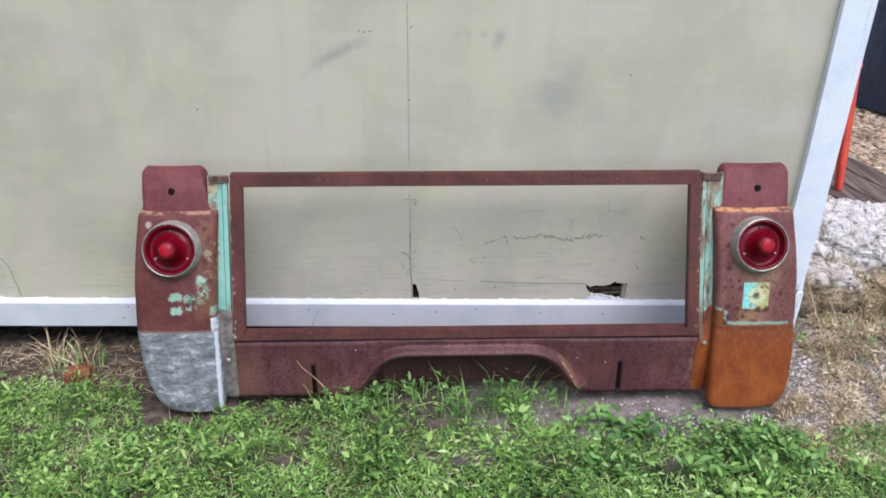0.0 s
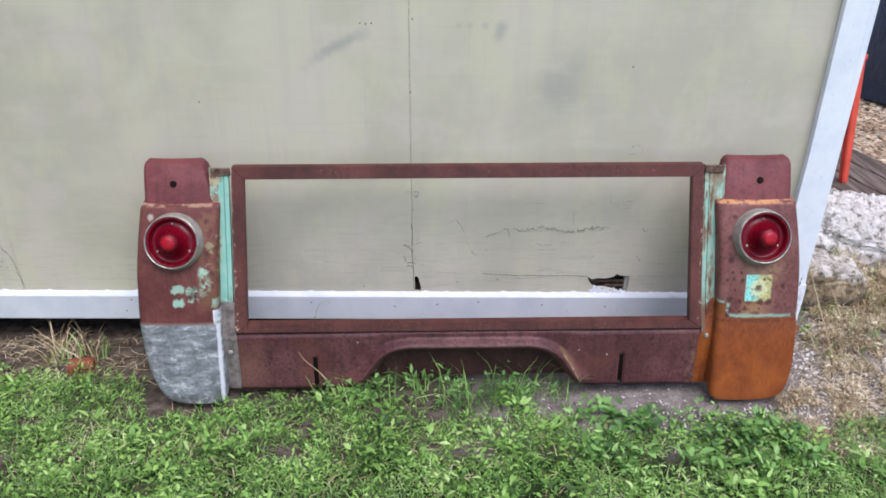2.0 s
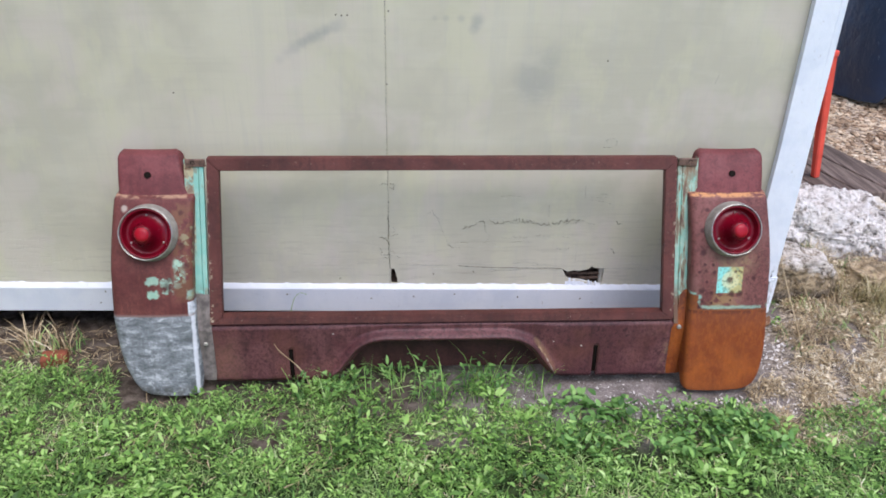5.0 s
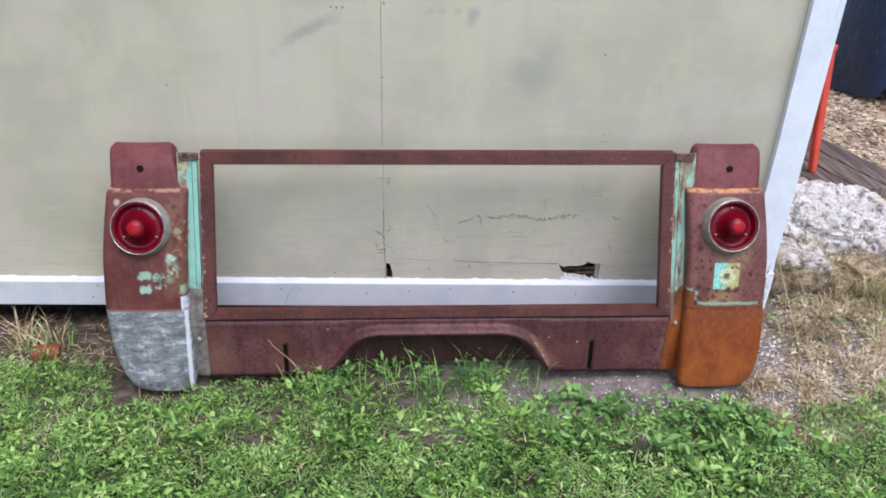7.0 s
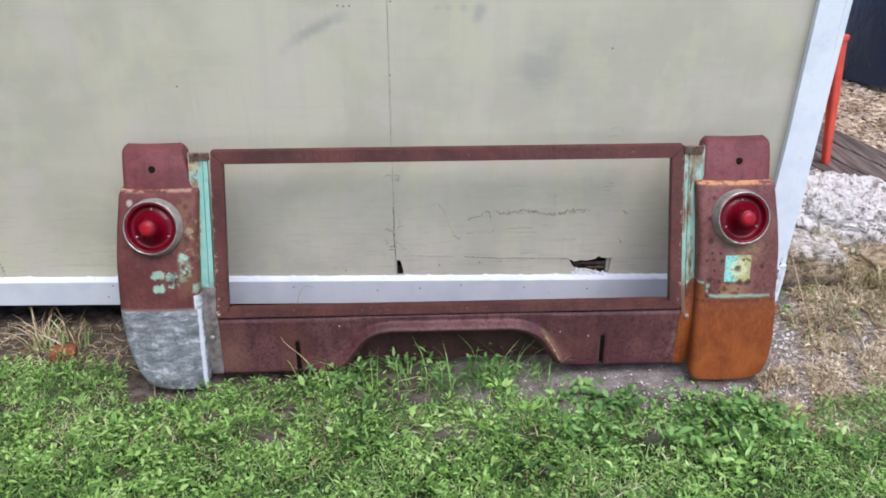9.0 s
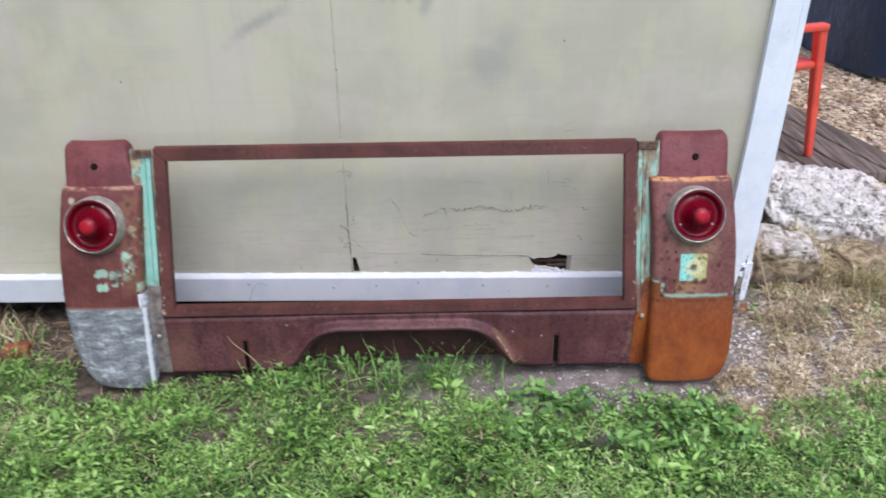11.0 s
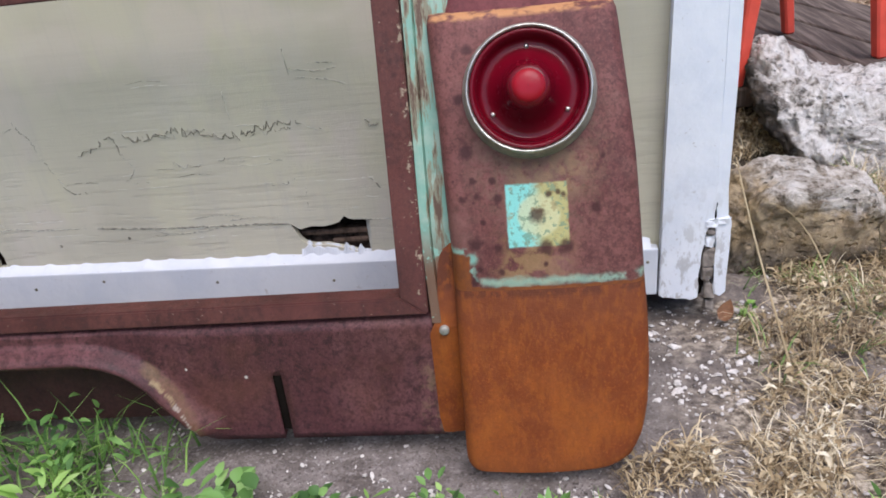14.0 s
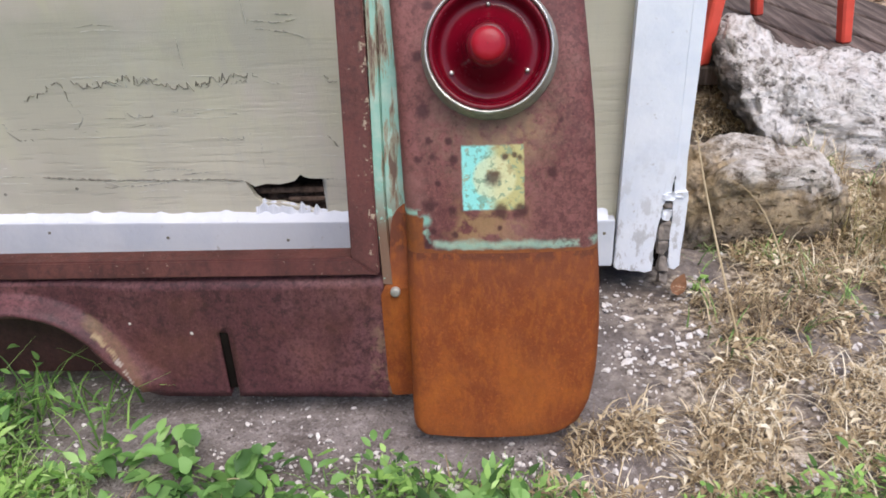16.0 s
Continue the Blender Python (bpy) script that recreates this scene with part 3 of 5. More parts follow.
def b_grid(rows, close=False):
    """A sheet through rows of points."""
    bm = bmesh.new()
    vs = [[bm.verts.new(p) for p in r] for r in rows]
    w = len(rows[0])
    for a, b in zip(vs, vs[1:]):
        for k in range(w if close else w - 1):
            bm.faces.new((a[k], a[(k + 1) % w], b[(k + 1) % w], b[k]))
    return bm


def b_lathe(profile, axis="y", n=40, cap=False):
    """Profile of (radius, forward) turned round the y axis; forward is -y."""
    rows = []
    for r, f in profile:
        rows.append([(r * math.cos(2 * math.pi * k / n), -f, r * math.sin(2 * math.pi * k / n)) for k in range(n)])
    bm = b_grid(rows, close=True)
    if cap:
        bmesh.ops.contextual_create(bm, geom=[e for e in bm.edges if e.is_boundary])
    return bm


def moved(bm, m):
    bmesh.ops.transform(bm, matrix=m, verts=bm.verts[:])
    return bm


def interp(v, pts):
    return float(np.interp(v, [p[0] for p in pts], [p[1] for p in pts]))


def thick(ob, d, offset=-1.0, crisp=True):
    s = ob.modifiers.new("thickness", "SOLIDIFY")
    s.thickness, s.offset = d, offset
    if crisp:
        e = ob.modifiers.new("crisp_rims", "EDGE_SPLIT")
        e.split_angle = radians(55)
    return ob


# ---- ground ----
WALL_Y = 2.2


def ground_z(x, y):
    """Lawn level at 0; it rises behind the corner of the shed to the mulch yard."""
    z = 0.095 * np.clip((y - 2.35) / 0.55, 0, 1) * np.clip((x - 0.9) / 0.4, 0, 1)
    z = z + 0.012 * np.sin(3.1 * x + 1.0) * np.sin(2.3 * y) * np.clip((1.75 - y) / 0.3, 0, 1)
    return z


def build_ground():
    xs = np.concatenate([[-2000, -300, -60, -20, -8, -4, -2.6], np.linspace(-2.0, 3.0, 101), [3.4, 4, 5, 7, 10, 20, 60, 300, 2000]])
    ys = np.concatenate([[-2000, -300, -60, -20, -8, -3, -1, 0], np.linspace(0.6, 3.4, 57), [3.8, 4.4, 5, 6, 8, 12, 20, 60, 300, 2000]])
    X, Y = np.meshgrid(xs, ys)
    Zg = ground_z(X, Y)
    verts = np.stack([X, Y, Zg], -1).reshape(-1, 3)
    for v in verts:
        if abs(v[0]) < 3.2 and 0.5 < v[1] < 3.5:
            v[2] += 0.008 * (noise.noise((v[0] * 9, v[1] * 9, 0)))
    w = len(xs)
    faces = [(j * w + i, j * w + i + 1, (j + 1) * w + i + 1, (j + 1) * w + i) for j in range(len(ys) - 1) for i in range(w - 1)]
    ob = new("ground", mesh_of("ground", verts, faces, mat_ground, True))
    return tagged(ob, "bare brown soil and lawn ground sheet", "ground", kind="structure")


build_ground()

def rock_mesh(name, sx, sy, sz, seed, rough=0.25, sub=5, top=None, square=0.75, crag=1.0):
    """A boulder: a rounded block, then relief of several sizes along its own normals."""
    bm = bmesh.new()
    bmesh.ops.create_icosphere(bm, subdivisions=sub, radius=1)
    o = Vector((seed, seed * 0.7, 0))
    size = min(sx, sy, sz)
    for v in bm.verts:
        p = v.co.copy()
        q = Vector([math.copysign(abs(c) ** square, c) for c in p]) * (1 + rough * noise.fractal(p * 0.9 + o, 0.8, 2.1, 3))
        if top and q.z > 0:
            q.z *= interp(q.x, top)
        if top and q.x < -0.35 and square > 0.5:
            q.x += (-0.35 - q.x) * 0.6 * (1 - min(1, max(0, (q.z + 0.2) / 1.3)))
        q = Vector((q.x * sx, q.y * sy, q.z * sz))
        out = Vector((p.x / sx, p.y / sy, p.z / sz)).normalized()
        w = q / max(0.03, size) * 0.9
        d = 0.16 * noise.noise(w * 1.3 + o) + 0.10 * noise.noise(w * 2.9 + o) - 0.10 * abs(noise.noise(w * 4.1 + o))
        if sub > 4:
            pit = max(0.0, 0.28 - noise.voronoi(w * 3.3 + o)[0][0])
            d += 0.05 * noise.noise(w * 8) + 0.035 * noise.noise(w * 16) + 0.02 * noise.noise(w * 32) - 0.35 * pit
        v.co = q + out * d * size * crag
    return bm


# ---- shed ----
ROT = [(0.540, 0.219), (0.556, 0.208), (0.575, 0.213), (0.596, 0.211), (0.612, 0.214), (0.622, 0.217), (0.632, 0.227), (0.639, 0.222), (0.648, 0.220), (0.672, 0.219),
       (0.671, 0.19), (0.667, 0.160), (0.645, 0.162), (0.632, 0.168), (0.615, 0.172), (0.595, 0.178), (0.575, 0.178), (0.562, 0.181), (0.553, 0.190), (0.548, 0.201)]
SEAM_ROT = [(0.0032, 0.224), (0.010, 0.226), (0.015, 0.221), (0.018, 0.205), (0.022, 0.19), (0.022, 0.17), (0.0032, 0.17)]


def b_sheet(x0, x1, z0, z1, holes=(), d=0.012):
    """A plywood sheet with ragged holes through it."""
    outline = [(x0, z0), (x1, z0), (x1, z1), (x0, z1)]
    loops = [outline] + [list(h) for h in holes]
    flat = [p for l in loops for p in l]
    tris = geometry.tessellate_polygon([[Vector((x, z, 0)) for x, z in l] for l in loops])
    bm = bmesh.new()
    fr = [bm.verts.new((x, 0, z)) for x, z in flat]
    bk = [bm.verts.new((x, d, z)) for x, z in flat]
    for a, b, c in tris:
        bm.faces.new((fr[a], fr[b], fr[c]))
        bm.faces.new((bk[c], bk[b], bk[a]))
    k = 0
    for l in loops:
        m = len(l)
        for i in range(m):
            p, q = k + i, k + (i + 1) % m
            bm.faces.new((fr[p], fr[q], bk[q], bk[p]))
        k += m
    return bm


def b_crack(points, w=0.0016, jag=0.004, step=0.004, seed=1, h=0.0009, gaps=0.12):
    """A raised, broken, ragged paint edge that follows a line."""
    rnd = random.Random(seed)
    line = []
    for (xa, za), (xb, zb) in zip(points, points[1:]):
        n = max(2, int(math.hypot(xb - xa, zb - za) / step))
        for k in range(n):
            t = k / n
            line.append((xa + (xb - xa) * t + rnd.uniform(-0.7, 0.7) * min(jag, step * 1.3), za + (zb - za) * t + rnd.uniform(-1, 1) * jag * rnd.random() ** 0.6))
    line.append(points[-1])
    bm = bmesh.new()
    last = None
    for k, (x, z) in enumerate(line):
        a, b = line[max(0, k - 1)], line[min(len(line) - 1, k + 1)]
        d = Vector((b[0] - a[0], 0, b[1] - a[1]))
        d.normalize()
        ww = w * rnd.uniform(0.25, 1.15) * (0.3 if k in (0, len(line) - 1) else 1)
        s = Vector((-d.z, 0, d.x)) * ww / 2
        row = [bm.verts.new(p) for p in ((x + s.x, -0.0001, z + s.z), (x, -h, z), (x - s.x, -0.0001, z - s.z))]
        if last and (rnd.random() > gaps or k < 2):
            for q in (0, 1):
                bm.faces.new((last[q], last[q + 1], row[q + 1], row[q]))
        last = row
    return bm


def build_shed():
    wall = thing("wall_front", 0, WALL_Y, 0, "cream painted plywood shed wall with peeling paint", "wall", kind="structure")
    for x0, x1 in ((-3.64, -2.416), (-2.4145, -1.1965), (-1.195, -0.0007)):
        part("plywood_sheet", b_sheet(x0, x1, 0.10, 2.4), mat_wall, wall)
    part("plywood_sheet", b_sheet(0.0007, 1.2, 0.10, 2.4, (ROT, SEAM_ROT)), mat_wall, wall, "plywood sheet rotted through at its foot")
    for x in (-2.415, -1.1958, 0.0):
        part("seam_filler", b_box(x - 0.004, x + 0.004, 0.0011, 0.006, 0.24, 2.4), mat_wall, wall)
    # framing seen through the rot
    part("sill_plate", b_box(-3.6, 1.18, 0.034, 0.10, 0.11, 0.186, 0.002, 1), mat_rotwood, wall, "bare brown sill timber")
    # near-black block added to stand for shade in the gap below the trim
    part("gap_shade_block", b_box(-0.62, 1.0, 0.012, 0.10, -0.02, 0.109, 0.004, 1), mat_dark, wall, "dark block added for the shade in the gap under the shed")
    part("splinter", moved(b_box(0.545, 0.672, 0.018, 0.026, 0.187, 0.196, 0.002, 1), pose(0, 0, 0)), mat_rotwood, wall)
    part("splinter", moved(b_box(0.60, 0.672, 0.016, 0.022, 0.172, 0.180, 0.002, 1), pose(0, 0, 0)), mat_rotwood, wall)
    # near-black sheet added to stand for shade inside the rot hole
    part("cavity_shade", b_box(0.50, 0.72, 0.06, 0.066, 0.187, 0.26), mat_dark, wall)
    rows = []
    for x in np.arange(0.551, 0.672, 0.003):
        top = interp(x, ((0.551, 0.184), (0.565, 0.187), (0.585, 0.184), (0.61, 0.180), (0.64, 0.174), (0.671, 0.168))) - 0.004 + 0.011 * noise.noise((x * 130, 0, 0))
        rows.append([(x, -0.0035, 0.150), (x, -0.004 + 0.004 * noise.noise((x * 70, 3, 0)), 0.160), (x, -0.001 + 0.004 * noise.noise((x * 95, 5, 0)), top - 0.006), (x, 0.004 + 0.005 * noise.noise((x * 60, 8, 0)), top)])
    part("paint_flake", b_grid(rows), mat_trim, wall, "curled white paint flakes below the rot")
    part("stud", b_box(0.662, 0.70, 0.014, 0.03, 0.150, 2.38, 0.002, 1), mat_flake, wall, "bare grey stud")
    # cracks and lifted paint edges
    cracks = [
        ([(0.218, 0.360), (0.245, 0.368), (0.281, 0.390), (0.290, 0.362)], 0.0022, 0.005),
        ([(0.305, 0.385), (0.34, 0.378), (0.392, 0.389), (0.42, 0.384), (0.45, 0.376), (0.489, 0.374), (0.53, 0.384), (0.570, 0.389), (0.592, 0.386)], 0.0020, 0.0095),
        ([(0.318, 0.376), (0.345, 0.386), (0.37, 0.379), (0.40, 0.380), (0.425, 0.393), (0.44, 0.386)], 0.0015, 0.007), ([(0.51, 0.372), (0.545, 0.376), (0.575, 0.380)], 0.0015, 0.004), ([(0.29, 0.362), (0.305, 0.335), (0.298, 0.318), (0.285, 0.312)], 0.0014, 0.003),
        ([(0.60, 0.378), (0.625, 0.373)], 0.0012, 0.003),
        ([(0.372, 0.338), (0.385, 0.331), (0.402, 0.330)], 0.0016, 0.006), ([(0.416, 0.331), (0.424, 0.334)], 0.0016, 0.005), ([(0.448, 0.336), (0.462, 0.340), (0.474, 0.334)], 0.0016, 0.004), ([(0.482, 0.333), (0.492, 0.335)], 0.0014, 0.003), ([(0.53, 0.332), (0.555, 0.329)], 0.0012, 0.001),
        ([(0.176, 0.312), (0.19, 0.297), (0.215, 0.297)], 0.0022, 0.003),
        ([(0.129, 0.425), (0.137, 0.405), (0.145, 0.40), (0.158, 0.36), (0.172, 0.325), (0.178, 0.312)], 0.0016, 0.003),
        ([(0.11, 0.41), (0.125, 0.415)], 0.0014, 0.003),
        ([(0.515, 0.292), (0.55, 0.288), (0.565, 0.30)], 0.0015, 0.005),
        ([(0.02, 0.238), (0.06, 0.242), (0.10, 0.237), (0.19, 0.235)], 0.0016, 0.001),
    ]
    cracks += [
        ([(0.21, 0.234), (0.26, 0.229), (0.324, 0.226), (0.40, 0.224), (0.501, 0.222), (0.54, 0.2195)], 0.0026, 0.0012),
        ([(0.30, 0.226), (0.33, 0.215), (0.37, 0.214), (0.42, 0.220)], 0.0016, 0.001),
        ([(0.672, 0.2185), (0.74, 0.2175), (0.86, 0.214)], 0.0016, 0.001),
        ([(0.578, 0.24), (0.577, 0.265), (0.58, 0.285)], 0.0012, 0.0008),
        ([(0.44, 0.232), (0.49, 0.236)], 0.0015, 0.001), ([(0.38, 0.24), (0.42, 0.243), (0.46, 0.240)], 0.0012, 0.001),
    ]
    cracks += [
        ([(-0.001, 1.75), (-0.003, 1.4), (-0.001, 1.1), (-0.002, 0.85), (-0.003, 0.60)], 0.0016, 0.0008), ([(-0.003, 0.60), (-0.001, 0.55), (-0.003, 0.50), (-0.001, 0.45), (-0.002, 0.40)], 0.0016, 0.0012), ([(-0.003, 0.41), (-0.002, 0.36), (-0.003, 0.30), (0.0, 0.235)], 0.0026, 0.002),
        ([(-0.026, 0.500), (-0.012, 0.512), (0.0, 0.506)], 0.0018, 0.004), ([(0.004, 0.512), (0.018, 0.506), (0.014, 0.492), (0.004, 0.498)], 0.0018, 0.003), ([(-0.03, 0.30), (-0.022, 0.286), (-0.026, 0.272)], 0.0018, 0.003),
        ([(0.002, 0.29), (0.012, 0.285), (0.02, 0.27), (0.035, 0.262), (0.045, 0.245)], 0.0015, 0.003),
        ([(-0.02, 0.272), (-0.005, 0.275), (0.008, 0.268)], 0.002, 0.003), ([(-0.022, 0.262), (0.0, 0.262)], 0.002, 0.003),
        ([(0.012, 0.37), (0.016, 0.355), (0.010, 0.35)], 0.0016, 0.003), ([(-0.03, 0.335), (-0.012, 0.33), (-0.004, 0.318)], 0.0022, 0.004), ([(0.004, 0.335), (0.018, 0.345), (0.03, 0.342)], 0.002, 0.003),
    ]
    cracks += [
        ([(0.63, 0.632), (0.632, 0.645), (0.655, 0.648), (0.662, 0.64), (0.66, 0.625)], 0.0014, 0.002), ([(0.618, 0.62), (0.65, 0.622)], 0.0014, 0.002),
        ([(0.59, 0.468), (0.63, 0.462), (0.66, 0.466)], 0.0016, 0.001), ([(0.60, 0.456), (0.65, 0.448), (0.67, 0.44)], 0.0016, 0.0015), ([(0.62, 0.475), (0.66, 0.473)], 0.0014, 0.001),
        ([(0.585, 0.50), (0.588, 0.46)], 0.001, 0.0005), ([(0.48, 0.445), (0.482, 0.40)], 0.001, 0.0006), ([(0.918, 0.81), (0.926, 0.84)], 0.0012, 0.001),
        ([(0.69, 0.385), (0.70, 0.375), (0.71, 0.378)], 0.0018, 0.004), ([(0.685, 0.29), (0.70, 0.272)], 0.0018, 0.004),
        ([(-1.24, 0.36), (-1.225, 0.33), (-1.205, 0.30), (-1.20, 0.25), (-1.19, 0.20)], 0.0022, 0.003), ([(-1.27, 0.30), (-1.235, 0.285)], 0.002, 0.004),
        ([(-1.26, 0.275), (-1.22, 0.27)], 0.0018, 0.003),
    ]
    for k, (pts, w, jag) in enumerate(cracks):
        part("paint_crack", b_crack(pts, w * 1.3, jag, 0.003, k, 0.0016 if w > 0.0017 else 0.0010, 0.12 if w > 0.0017 else 0.28), mat_crack if w > 0.0017 else mat_faint, wall)
    # fine lifted grain along the wet foot of the sheets
    rnd = random.Random(4)
    for k in range(34):
        x, z, l = rnd.uniform(0.06, 1.1), rnd.choice((rnd.uniform(0.20, 0.34), rnd.uniform(0.20, 0.50))), rnd.uniform(0.02, 0.09)
        if 0.5 < x + l and x < 0.72 and z < 0.24:
            continue
        part("grain_split", b_crack([(x, z), (x + l * 0.5, z + rnd.uniform(-0.003, 0.003)), (x + l, z)], 0.0011, 0.0007, 0.006, k, 0.0007, 0.3), mat_crack if k % 4 == 0 else mat_flake, wall)
    # nail heads
    for x, z in ((0.0, 0.805), (-0.579, 0.78), (0.607, 0.872), (0.008, 1.0), (-0.115, 0.988), (-0.13, 0.99), (-0.10, 0.989), (-0.155, 0.192), (0.135, 0.205), (0.26, 0.212)):
        part("nail_head", moved(b_lathe([(0.0028, -0.0005), (0.0028, 0.0006), (0.0015, 0.001), (0.0001, 0.001)], n=8), Matrix.Translation((x, 0, z))), mat_crack, wall)

    lean = math.degrees(math.atan(0.016))
    trim = thing("bottom_trim", 0, WALL_Y, 0, "white painted skirting board along the shed foot", "trim", kind="structure")
    trim.matrix_world = pose(0, WALL_Y, 0.0805, 0, lean, 0)
    part("board", b_box(-3.64, 1.121, -0.019, -0.0005, 0.0, 0.083, 0.003), mat_trim, trim)
    rows = []
    for x in np.arange(-3.0, 1.115, 0.006):
        hgt = 0.002 + 0.005 * (0.5 + 0.5 * noise.noise((x * 11, 0, 3))) + 0.007 * max(0, noise.noise((x * 45, 2, 0)))
        out = 0.010 + 0.005 * noise.noise((x * 30, 7, 0))
        rows.append([(x, -0.0185, 0.0815), (x, -out - 0.004, 0.0845 + hgt * 0.35), (x, -0.006, 0.085 + hgt * 0.9), (x, -0.0006, 0.086 + hgt * 1.2)])
    part("caulk_bead", b_grid(rows), mat_trim, trim, "ragged thick white paint along the board's top", True)
    for x, z in ((0.072, 0.055), (0.20, 0.065), (-0.32, 0.062), (-0.81, 0.04), (-0.06, 0.048), (0.40, 0.055), (-0.89, 0.03), (-0.87, 0.07), (0.60, 0.05), (1.105, 0.06)):
        part("nail_head", moved(b_lathe([(0.0027, -0.0005), (0.0027, 0.0006), (0.0016, 0.001), (0.0001, 0.001)], n=10), Matrix.Translation((x, -0.019, z))), mat_crack, trim)

    corner = thing("corner_trim", 1.2, WALL_Y, 0, "white painted corner boards with a rotten foot", "trim", kind="structure")
    # the shed leans a little, so the boards do too
    def lean_x(x, z):
        return x - 0.005 + 0.020 * min(z, 1.1)

    front = [(-0.069, 2.4), (-0.069, 0.6), (-0.072, 0.30), (-0.073, 0.062), (-0.066, 0.056), (-0.055, 0.060), (-0.045, 0.053), (-0.034, 0.057), (-0.024, 0.050), (-0.013, 0.054), (-0.012, 0.075), (-0.016, 0.095),
             (-0.011, 0.112), (-0.013, 0.135), (-0.007, 0.150), (-0.009, 0.170), (-0.004, 0.184), (0.004, 0.188), (0.0055, 0.215), (0.0058, 2.4)]
    front = [(lean_x(x, z), z) for x, z in front]

    def b_outline(pts, y0, y1):
        bm = bmesh.new()
        a = [bm.verts.new((x, y0, z)) for x, z in pts]
        b = [bm.verts.new((x, y1, z)) for x, z in pts]
        bm.faces.new(a)
        bm.faces.new(b[::-1])
        for k in range(len(pts)):
            bm.faces.new((a[k], b[k], b[(k + 1) % len(pts)], a[(k + 1) % len(pts)]))
        bmesh.ops.bevel(bm, geom=[e for e in bm.edges if abs(e.verts[0].co.y - e.verts[1].co.y) < 1e-5 and e.verts[0].co.y < y0 + 1e-5], offset=0.002, segments=2, affect="EDGES")
        return bm

    part("front_board", b_outline(front, -0.022, -0.001), mat_corner, corner)
    side = [(0.0062, 2.4), (0.0062, 0.214), (0.0085, 0.192), (0.0075, 0.176), (0.010, 0.150), (0.009, 0.12), (0.012, 0.095), (0.010, 0.072), (0.013, 0.058), (0.022, 0.054), (0.030, 0.062), (0.029, 0.095),
            (0.030, 0.13), (0.028, 0.165), (0.031, 0.176), (0.030, 0.186), (0.0225, 0.194), (0.0215, 0.24), (0.022, 0.40), (0.0235, 2.4)]
    part("side_board", b_outline([(lean_x(x, z), z) for x, z in side], -0.020, 0.085), mat_corner, corner)
    for k, (x, z, w, t) in enumerate(((-0.001, 0.172, 0.008, 0.008), (-0.001, 0.152, 0.009, 0.010), (-0.001, 0.122, 0.009, 0.017), (-0.002, 0.091, 0.008, 0.013), (0.0, 0.063, 0.009, 0.015), (0.002, 0.036, 0.007, 0.012))):
        part("rotten_lump", moved(rock_mesh("l", w, 0.009, t, k * 3.1, 0.45, 3, None, 0.5), Matrix.Translation((x, -0.010, z))), mat_corner if k == 1 else mat_oldwood, corner)
    part("paint_flake", moved(rock_mesh("l", 0.011, 0.003, 0.005, 8.8, 0.8, 3, None, 0.5, 1.6), Matrix.Translation((0.012, -0.020, 0.187))), mat_corner, corner)
    part("paint_flake", moved(rock_mesh("l", 0.009, 0.003, 0.005, 5.1, 0.8, 3, None, 0.5, 1.6), Matrix.Translation((0.0, -0.021, 0.186))), mat_corner, corner)
    part("paint_crack", b_crack([(0.0045, 0.188), (0.0052, 0.205), (0.0062, 0.225)], 0.0045, 0.0008, 0.006, 3, 0.0235), mat_dark, corner)
    # post coloured near black so the rotten joint's shade is painted in
    part("inner_post", b_box(-0.06, 0.004, -0.0005, 0.08, 0.05, 2.38), mat_dark, corner)
    side = part("wall_side", b_box(1.19, 1.208, WALL_Y + 0.092, WALL_Y + 3.2, 0.1, 2.4), mat_wall, None)
    tagged(side, "cream painted plywood side wall of the shed", "wall", kind="structure")
    left = part("wall_west", b_box(-3.64, -3.62, WALL_Y + 0.013, WALL_Y + 3.2, 0.1, 2.4), mat_wall, None)
    tagged(left, "cream painted plywood end wall of the shed", "wall", kind="structure")
    back = part("wall_back", b_box(-3.64, 1.208, WALL_Y + 3.2, WALL_Y + 3.22, 0.1, 2.4), mat_wall, None)
    tagged(back, "cream painted plywood back wall of the shed", "wall", kind="structure")
    floor = part("shed_floor", b_box(-3.6, 1.185, WALL_Y + 0.105, WALL_Y + 3.19, 0.11, 0.16), mat_dark, None)
    tagged(floor, "dark timber floor under the shed", "floor", kind="structure")
    roof = part("roof", b_box(-3.7, 1.26, WALL_Y - 0.05, WALL_Y + 3.4, 2.4, 2.5), mat_roof, None)
    tagged(roof, "grey shed roof", "roof", kind="structure")


build_shed()
# unseen wall added to block sky light from the left
light_block = part("wall_light_block", b_box(-2.75, -2.65, -3.2, 2.1, -0.05, 3.1, 0.01), mat_oldwood, None)
tagged(light_block, "unseen plain timber wall added to dim the left side", "wall", kind="structure")

# ---- rear body panel leaning on the shed ----
CX, CY = 0.157, 1.87
POST_Y = ((-0.03, 1.846), (0.0, 1.85), (0.1, 1.866), (0.2, 1.885), (0.3, 1.905), (0.37, 1.922), (0.46, 1.955), (0.53, 1.990), (0.546, 1.999), (0.552, 2.004), (0.5555, 2.012), (0.557, 2.035))
CAP_Y = ((0.53, 2.008), (0.60, 2.045), (0.635, 2.070), (0.642, 2.076), (0.647, 2.083), (0.6495, 2.091), (0.6505, 2.112))


def frame_y(z):
    return 1.913 + (z - 0.25) * 0.352


